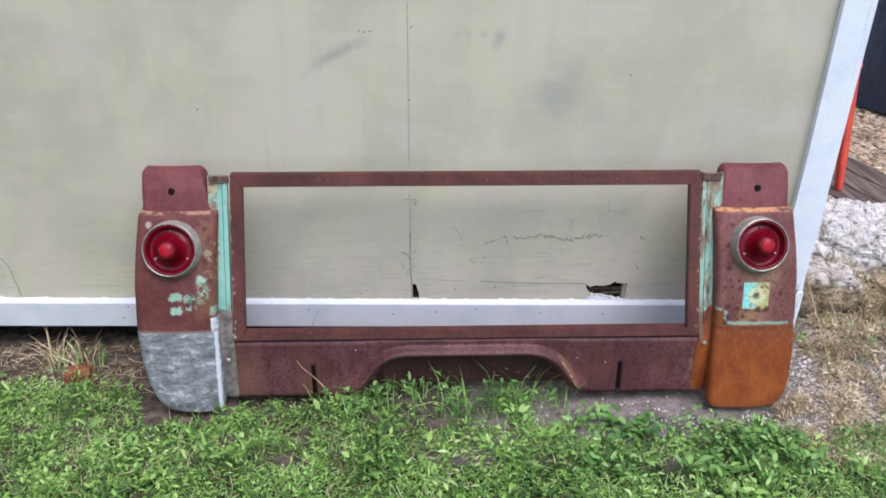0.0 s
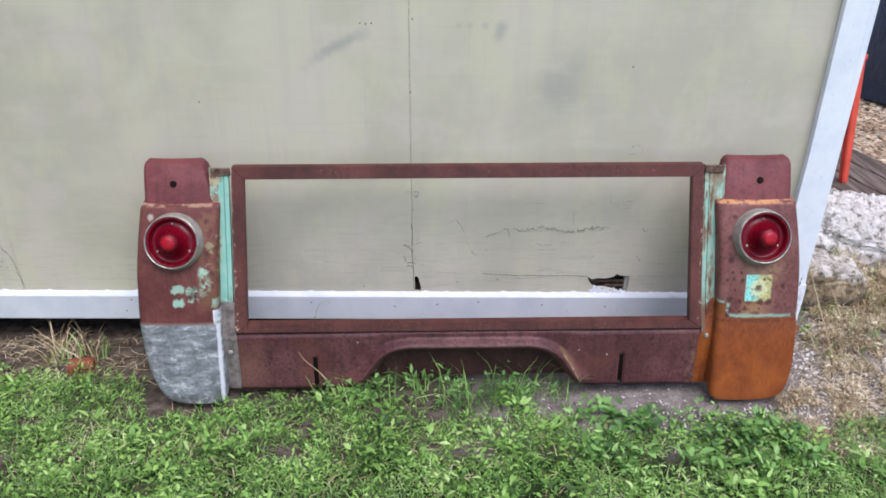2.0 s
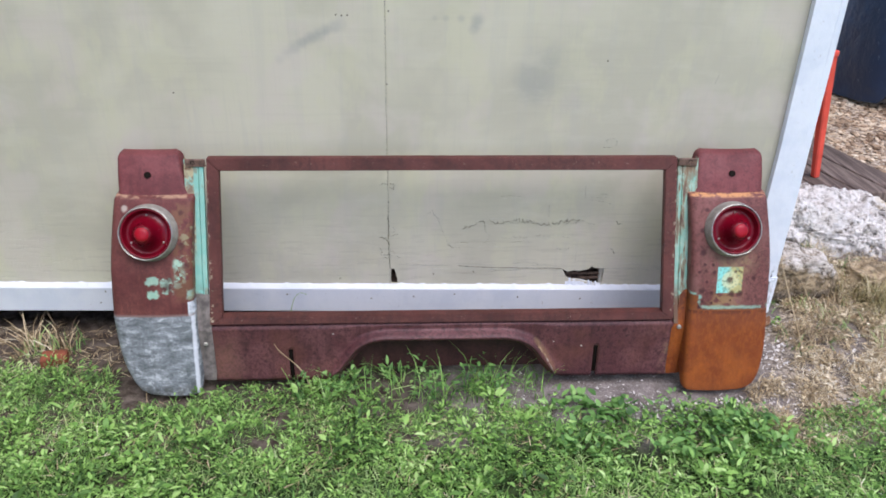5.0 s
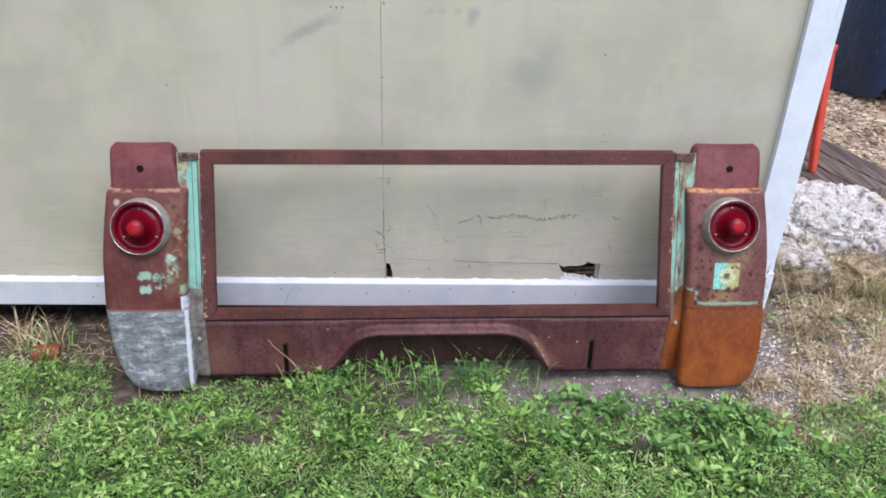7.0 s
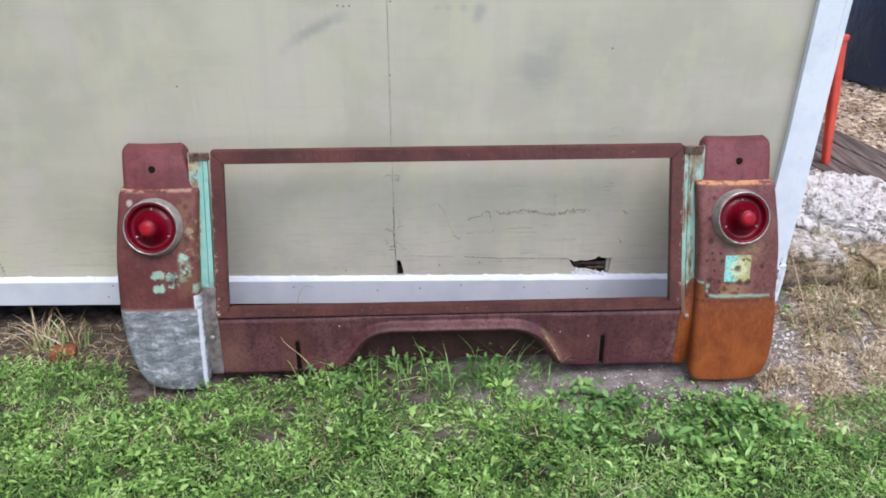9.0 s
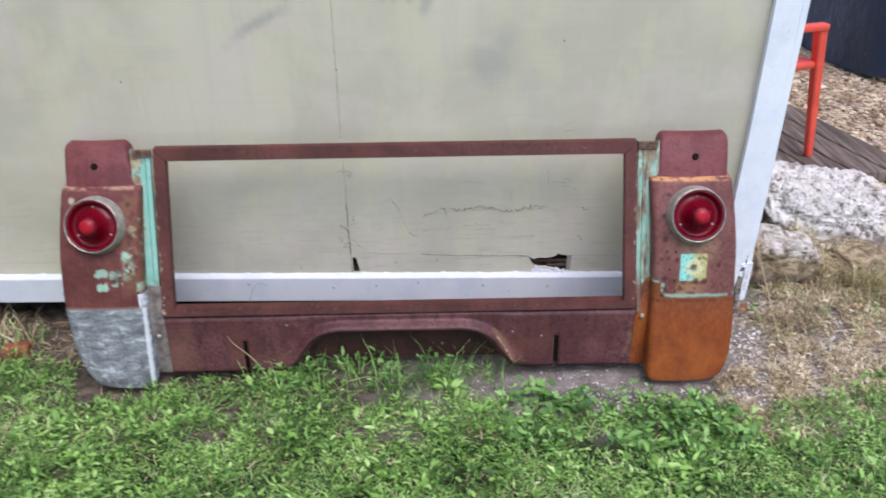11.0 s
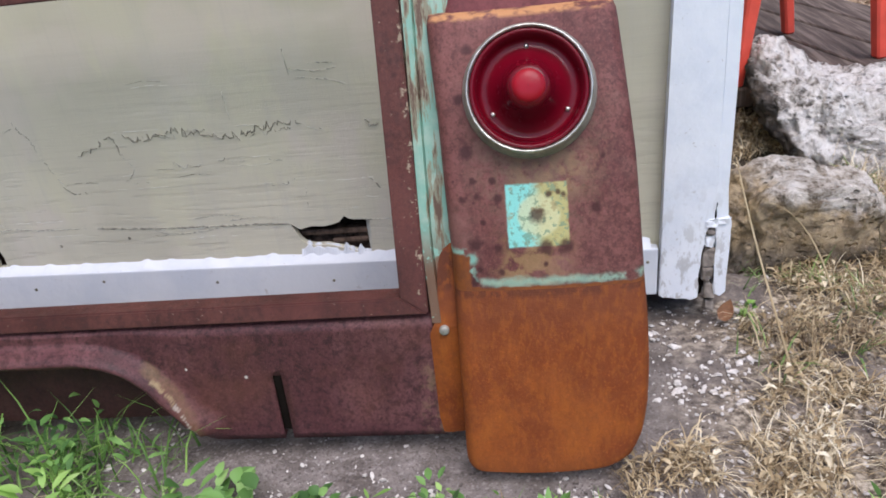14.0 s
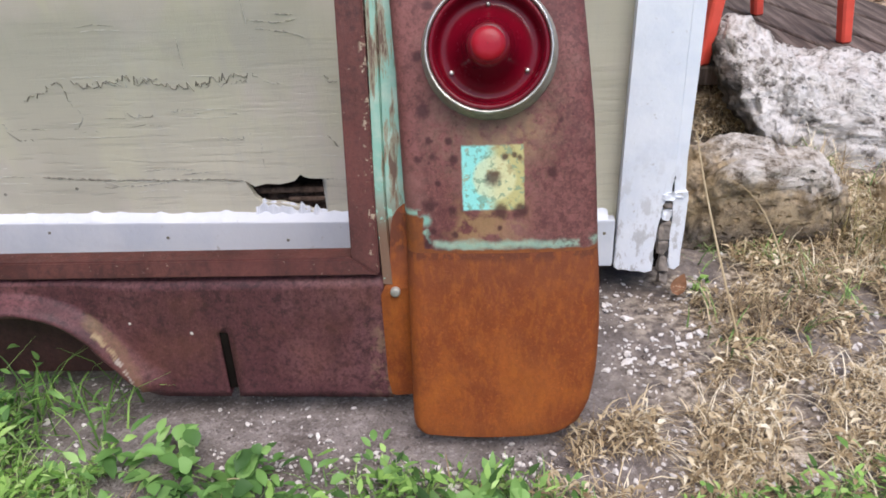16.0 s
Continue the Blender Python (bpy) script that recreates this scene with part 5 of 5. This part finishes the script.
def on_lawn(x, y):
    f = fbm(x, y, 6.0)
    foot = (x > 0.45) & (x < 1.10) & (y > 1.775 - 0.06 * (fbm(x, y, 10.0, 71.0) > 0.0))
    arch = (x > -0.13) & (x < 0.43) & (y > 1.775) & (fbm(x, y, 12.0, 51.0) < 0.25)
    return (y < lawn_edge(x) + 0.05 * fbm(x, y, 9.0, 4.0)) & (f > -0.55) & ~foot & ~arch


# broad-leaved weeds, in low mounds with hollows between them
x, y, s = plants(33000, -1.9, 2.6, 0.85, 2.12, lambda a, b: on_lawn(a, b) & (fbm(a, b, 13.0, 17.0) > -0.22))
n = len(x)
r, a = rng.uniform(0, 0.020, n), rng.uniform(0, 2 * np.pi, n)
X, Y = x + r * np.cos(a), y + r * np.sin(a)
mound = np.clip(0.75 + 1.7 * fbm(X, Y, 8.0, 14.0), 0.1, 1.7)
leaves("broadleaf_weeds", X, Y, ground_z(X, Y) + rng.uniform(0.002, 0.042, n) * s * mound, 0.0125 * s * rng.uniform(0.4, 1.8, n), 0.0049 * s * rng.uniform(0.5, 1.5, n),
       rng.normal(1.2, 0.34, n), mat_broad, "bright green broad-leaved lawn weeds", az=a)
x, y, s = plants(1900, -1.9, 2.6, 0.85, 2.12, lambda a, b: on_lawn(a, b) & (fbm(a, b, 4.0, 27.0) > -0.05))
n = len(x)
r, a = rng.uniform(0, 0.028, n), rng.uniform(0, 2 * np.pi, n)
X, Y = x + r * np.cos(a), y + r * np.sin(a)
leaves("large_leaved_weeds", X, Y, ground_z(X, Y) + rng.uniform(0.015, 0.05, n) * s, 0.026 * s * rng.uniform(0.6, 1.3, n), 0.0105 * s * rng.uniform(0.7, 1.2, n),
       rng.normal(1.15, 0.3, n), mat_broad, "larger green broad-leaved weeds in the lawn", az=a, seg=4)
# thin lawn blades
x, y = scatter(105000, -1.9, 2.7, 0.8, 2.12)
k = on_lawn(x, y) & (fbm(x, y, 7.0, 33.0) > -0.25)
x, y = x[k], y[k]
n = len(x)
blades("lawn_grass", x, y, ground_z(x, y), 0.014 + 0.048 * rng.random(n) ** 1.8, rng.uniform(0.0016, 0.0038, n), rng.normal(0.95, 0.34, n), mat_leaf, "green lawn grass blades")
# the lawn goes on round the place
x, y = scatter(110000, -4.2, 4.2, -0.9, 2.5)
k = ~((x > -1.85) & (x < 2.65) & (y > 0.83)) & (y < np.where(x < 0, 1.98, lawn_edge(x) - 0.02))
k &= rng.random(len(x)) < np.clip((x + 4.2) / 1.2, 0, 1) * np.clip((4.2 - x) / 1.2, 0, 1) * np.clip((y + 0.9) / 1.0, 0, 1)
x, y = x[k], y[k]
n = len(x)
blades("outer_lawn_grass", x, y, ground_z(x, y), rng.uniform(0.03, 0.08, n), rng.uniform(0.004, 0.008, n), rng.normal(0.9, 0.3, n), mat_leaf, "green lawn grass in front of the shed")
# dead blades in the lawn
x, y = scatter(7000, -1.9, 2.7, 0.8, 2.12)
k = on_lawn(x, y) & (fbm(x, y, 5.0, 9.0) > -0.1)
x, y = x[k], y[k]
n = len(x)
blades("dead_lawn_grass", x, y, ground_z(x, y) + rng.uniform(0.004, 0.035, n), rng.uniform(0.02, 0.05, n), rng.uniform(0.0012, 0.003, n), rng.normal(1.25, 0.25, n), mat_straw, "tan dead blades in the lawn")
# taller weeds in the plate arch
x, y, s = plants(70, -0.25, 0.40, 1.80, 1.96, lambda a, b: b < lawn_edge(a) + 0.02, (5, 10))
n = len(x)
r, a = rng.uniform(0, 0.03, n), rng.uniform(0, 2 * np.pi, n)
X, Y = x + r * np.cos(a), y + r * np.sin(a)
leaves("tall_weeds", X, Y, rng.uniform(0.01, 0.085, n) * s, 0.027 * rng.uniform(0.5, 1.2, n), 0.0085 * rng.uniform(0.6, 1.2, n), rng.normal(1.0, 0.35, n), mat_ovate, "tall green weeds under the plate arch", az=a, seg=4)
x, y = scatter(210, -0.27, 0.44, 1.80, 1.93)
n = len(x)
blades("tall_grass", x, y, ground_z(x, y), rng.uniform(0.07, 0.185, n), rng.uniform(0.002, 0.0046, n), rng.normal(0.55, 0.35, n), mat_broad, "long arching grass blades under the arch", curl=1.5)
# weeds at the feet of the right corner
x, y, s = plants(165, 0.40, 1.05, 1.54, 1.83, lambda a, b: (fbm(a, b, 7.0, 2.0) > -0.10) & ((a < 0.80) | (b < 1.765)) & (b < 1.812 - 0.012 * (a > 0.7)), (5, 10))
n = len(x)
r, a = rng.uniform(0.004, 0.022, n), rng.uniform(0, 2 * np.pi, n)
X, Y = x + r * np.cos(a), y + r * np.sin(a)
leaves("ovate_weeds", X, Y, rng.uniform(0.006, 0.045, n), 0.036 * s * rng.uniform(0.45, 1.1, n), 0.0172 * s * rng.uniform(0.6, 1.1, n), rng.normal(1.2, 0.25, n), mat_ovate, "ovate-leaved green weeds on gravelly soil", az=a, seg=4, fold=0.35)
x, y = scatter(520, 0.34, 1.02, 1.52, 1.80)
k = fbm(x, y, 8.0, 6.0) > -0.05
x, y = x[k], y[k]
n = len(x)
blades("fine_green_sprigs", x, y, ground_z(x, y), rng.uniform(0.015, 0.055, n), rng.uniform(0.0014, 0.003, n), rng.normal(0.8, 0.35, n), mat_leaf, "fine green sprigs between ovate weeds", curl=1.2)
n = 26
r, a = rng.uniform(0.002, 0.012, n), rng.uniform(0, 2 * np.pi, n)
leaves("corner_weed", 1.262 + r * np.cos(a), 2.190 + r * np.sin(a), rng.uniform(0.004, 0.034, n), rng.uniform(0.008, 0.015, n), rng.uniform(0.005, 0.009, n), rng.normal(1.1, 0.3, n), mat_broad, "small round-leaved green weed at the corner foot", az=a)
# grass in the gap behind the panel
x, y = scatter(150, -0.45, 0.70, 2.04, 2.16)
k = fbm(x, y, 5.0, 45.0) > -0.02
x, y = x[k], y[k]
n = len(x)
blades("gap_grass", x, y, ground_z(x, y), rng.uniform(0.04, 0.12, n), rng.uniform(0.002, 0.005, n), rng.normal(0.5, 0.3, n), mat_leaf, "green grass in the gap behind the panel", curl=1.3)


def dry_zone(x, y):
    bare = (x < 1.46) & (y > 2.38) & (y < 2.78) & (fbm(x, y, 14.0, 91.0) < 0.25)
    return ~bare & (y > lawn_edge(x) - 0.12) & (fbm(x, y, 5.0, 7.0) + 0.9 * np.clip((x - 1.05) / 0.3, -1, 1) - 1.2 * np.clip((1.32 - x) / 0.1, 0, 1) * np.clip((y - 1.86) / 0.06, 0, 1) > -0.05) & (x > 0.9) & (fbm(x, y, 11.0, 21.0) > -0.14)


x, y = scatter(135000, 0.85, 2.7, 1.5, 3.0)
k = dry_zone(x, y)
x, y = x[k], y[k]
n = len(x)
clump = np.clip(fbm(x, y, 6.0, 3.0) + 0.3, 0.0, 1)
blades("dry_grass", x, y, ground_z(x, y) + 0.03 * clump * rng.uniform(0, 1, n), 0.012 + 0.06 * rng.random(n) ** 2.2, rng.uniform(0.0009, 0.0030, n), rng.normal(1.2, 0.3, n) - 0.5 * clump, mat_straw, "tan dry grass and straw", curl=1.7)
x, y = scatter(15000, 0.95, 2.6, 1.55, 2.9)
k = dry_zone(x, y)
x, y = x[k], y[k]
n = len(x)
leaves("dead_leaves", x, y, ground_z(x, y) + rng.uniform(0.002, 0.03, n), 0.016 * rng.uniform(0.5, 1.5, n), 0.006 * rng.uniform(0.5, 1.3, n), rng.normal(1.35, 0.2, n), mat_straw, "curled tan dead leaves", fold=0.6, category="leaf litter", curl=1.8)
x, y, s = plants(480, 1.1, 2.7, 1.7, 2.8, lambda a, b: (b > lawn_edge(a)) & (a > 1.22) & (fbm(a, b, 4.0, 5.0) > 0.1), (4, 9))
n = len(x)
X, Y = x + rng.normal(0, 0.012, n), y + rng.normal(0, 0.012, n)
blades("green_tufts", X, Y, ground_z(X, Y), rng.uniform(0.03, 0.08, n), rng.uniform(0.002, 0.004, n), rng.normal(0.8, 0.3, n), mat_leaf, "sparse green tufts in dry grass")
# single dry stems
def stem(name, pts, r, material, label, category):
    """A thin curved stalk that tapers to its tip."""
    rows = []
    for k in range(17):
        u = k / 16
        a, b, c, d = (Vector(p) for p in pts)
        p = a * (1 - u) ** 3 + b * 3 * u * (1 - u) ** 2 + c * 3 * u * u * (1 - u) + d * u ** 3
        q = r * (1 - 0.6 * u)
        rows.append([(p.x + q * math.cos(g), p.y + q * math.sin(g), p.z + 0.3 * q * math.sin(g)) for g in (0, 1.26, 2.51, 3.77, 5.03)])
    ob = part(name, b_grid(rows, close=True), material, None, "", True)
    return tagged(ob, label, category)


stem("dry_stalk", ((1.292, 2.045, 0.0), (1.275, 2.09, 0.08), (1.255, 2.16, 0.16), (1.248, 2.25, 0.26)), 0.0026, mat_straw, "thin tan dry stalk beside the shed corner", "stalk")
stem("dry_stalk", ((1.42, 2.25, 0.0), (1.40, 2.28, 0.08), (1.36, 2.28, 0.15), (1.31, 2.27, 0.17)), 0.0022, mat_straw, "bent tan dry stalk beside the brown rock", "stalk")
stem("dry_stalk", ((-0.221, 1.875, 0.0), (-0.23, 1.880, 0.11), (-0.30, 1.882, 0.12), (-0.313, 1.885, 0.166)), 0.0024, mat_straw, "pale curved dry stem against the apron", "stalk")
stem("grass_stem", ((-0.315, 2.06, 0.0), (-0.30, 2.09, 0.12), (-0.295, 2.10, 0.235), (-0.244, 2.10, 0.192)), 0.0016, mat_leaf, "thin green grass stem behind the panel", "grass")
# dry tussocks round the rocks
x, y, s = plants(90, 1.25, 2.15, 2.12, 2.72, lambda a, b: ~((a < 1.46) & (b > 2.38)) & (fbm(a, b, 6.0, 31.0) > -0.05) & ~((a < 1.6) & (b < 2.40) & (a + b * 3 > 8.0) & (fbm(a, b, 20.0, 61.0) < 0.1)), (22, 46))
n = len(x)
X, Y = x + rng.normal(0, 0.014, n), y + rng.normal(0, 0.014, n)
blades("dry_tussocks", X, Y, ground_z(X, Y), rng.uniform(0.04, 0.12, n) * s, rng.uniform(0.0014, 0.003, n), rng.normal(0.75, 0.35, n), mat_straw, "dry grass tussocks round the limestone rocks", curl=1.3)
k = rng.random(n) < 0.12
blades("rock_greens", X[k], Y[k], ground_z(X[k], Y[k]), rng.uniform(0.05, 0.12, k.sum()), rng.uniform(0.002, 0.0035, k.sum()), rng.normal(0.7, 0.3, k.sum()), mat_leaf, "green blades among dry tussocks", curl=1.2)
x, y, s = plants(20, 1.45, 1.80, 2.20, 2.42, lambda a, b: a > 1.3, (40, 75))
n = len(x)
X, Y = x + rng.normal(0, 0.012, n), y + rng.normal(0, 0.012, n)
blades("olive_tussocks", X, Y, ground_z(X, Y), rng.uniform(0.05, 0.14, n) * s, rng.uniform(0.0014, 0.003, n), rng.normal(0.6, 0.4, n), mat_olive, "yellow-green grass tussocks before the limestone rocks", curl=1.5)
x, y = scatter(900, -1.7, -0.72, 1.98, 2.22)
n = len(x)
blades("straw_litter", x, y, ground_z(x, y) + rng.uniform(0, 0.012, n), rng.uniform(0.02, 0.06, n), rng.uniform(0.0014, 0.003, n), rng.normal(1.45, 0.15, n), mat_straw, "pale straw on soil by the shed")
x, y = scatter(70, -1.12, -0.96, 2.07, 2.15)
n = len(x)
blades("dry_tuft", x, y, ground_z(x, y), rng.uniform(0.06, 0.15, n), rng.uniform(0.003, 0.006, n), rng.normal(0.5, 0.3, n), mat_straw, "dry grass tuft at the shed foot", curl=1.4)
k = np.arange(n) < 40
blades("shed_foot_grass", x[k] + 0.02, y[k] - 0.01, ground_z(x[k], y[k]), rng.uniform(0.05, 0.11, 40), rng.uniform(0.003, 0.007, 40), rng.normal(0.6, 0.3, 40), mat_leaf, "green blades at the shed foot", curl=1.4)


def pebbles(name, x, y, size, flat, material, label, category):
    """Small angular stones or chips in one mesh."""
    n = len(x)
    oct_v = np.array([(1, 0, 0), (0.1, 0.95, 0), (-1, 0.1, 0), (-0.1, -1, 0), (0.5, 0.45, 0.75), (-0.5, 0.5, 0.8), (-0.45, -0.5, 0.7), (0.5, -0.5, 0.75)])
    a = rng.uniform(0, 2 * np.pi, n)
    c, s = np.cos(a), np.sin(a)
    v = oct_v[None] * rng.uniform(0.65, 1.25, (n, 8, 3)) * (size[:, None, None] * np.array([1.0, 0.7, flat]))
    tip = rng.normal(0, 0.25, n)
    X = v[..., 0] * c[:, None] - v[..., 1] * s[:, None] + x[:, None]
    Y = v[..., 0] * s[:, None] + v[..., 1] * c[:, None] + y[:, None]
    Zp = v[..., 2] + v[..., 0] * tip[:, None] + ground_z(x, y)[:, None] + size[:, None] * flat * 0.3
    V = np.stack([X, Y, Zp], -1).reshape(-1, 3)
    tri = np.array([(0, 1, 4), (1, 5, 4), (1, 2, 5), (2, 6, 5), (2, 3, 6), (3, 7, 6), (3, 0, 7), (0, 4, 7), (4, 5, 6), (4, 6, 7)])
    F = ((np.arange(n) * 8)[:, None, None] + tri[None]).reshape(-1, 3).tolist()
    return tagged(new(name, mesh_of(name, V, F, material)), label, category, kind="stuff")


x, y = scatter(14000, 0.15, 1.5, 1.52, 2.25)
k = (fbm(x, y, 5.0, 12.0) > -0.25) & ((x > 1.02) | (y < 1.98)) & (y > lawn_edge(x) - 0.11) & (rng.random(len(x)) < np.where(x > 1.02, 0.55, 0.22 + 0.78 * np.clip((1.86 - y) / 0.05, 0, 1)))
x, y = x[k], y[k]
pebbles("limestone_gravel", x, y, 0.0009 + 0.0056 * rng.random(len(x)) ** 3.0, 0.55, mat_stone, "white limestone crumbs on grey soil", "gravel")
x, y = scatter(9000, 0.15, 1.5, 1.52, 2.2)
k = ((x > 1.02) | (y < 1.98)) & (y > lawn_edge(x) - 0.11)
x, y = x[k], y[k]
pebbles("soil_crumbs", x, y, 0.0008 + 0.0035 * rng.random(len(x)) ** 3, 0.7, mat_soil, "dark crumbs of dry soil", "soil")
x, y = scatter(1500, 1.05, 2.5, 1.75, 2.7)
k = fbm(x, y, 6.0, 41.0) > 0.0
x, y = x[k], y[k]
pebbles("straw_crumbs", x, y, 0.002 + 0.006 * rng.random(len(x)) ** 3, 0.6, mat_stone, "white limestone crumbs among dry grass", "gravel")
x, y = rng.normal(1.185, 0.045, 75), rng.normal(2.07, 0.07, 75)
pebbles("limestone_chips", x, y, 0.002 + 0.009 * rng.random(75) ** 3, 0.6, mat_stone, "white limestone chips by the shed corner", "gravel")
x, y = scatter(26000, 1.2, 5.5, 2.85, 6.2)
k = rng.random(len(x)) < np.clip(1.25 - (y - 2.9) / 5, 0.3, 1)
x, y = x[k], y[k]
pebbles("wood_mulch", x, y, rng.uniform(0.008, 0.026, len(x)), 0.35, mat_chip, "pale wood chip mulch", "mulch")


def build_dead_leaf():
    rows = []
    for k in range(9):
        u = k / 8
        w = 0.016 * math.sin(math.pi * (0.06 + 0.94 * u) ** 0.8) + 0.0004
        rows.append([(v * w, 0.05 * u - 0.025, 0.35 * w * v * v + 0.012 * (u - 0.5) ** 2) for v in (-1, -0.5, 0, 0.5, 1)])
    ob = thick(part("dead_leaf", b_grid(rows), mat_dead, None, "", True), 0.0006)
    ob.matrix_world = pose(1.231, 2.185, 0.026, 70, 15, -25) @ Matrix.Scale(0.75, 4)
    tagged(ob, "curled orange-brown dead leaf at the corner foot", "leaf")


build_dead_leaf()
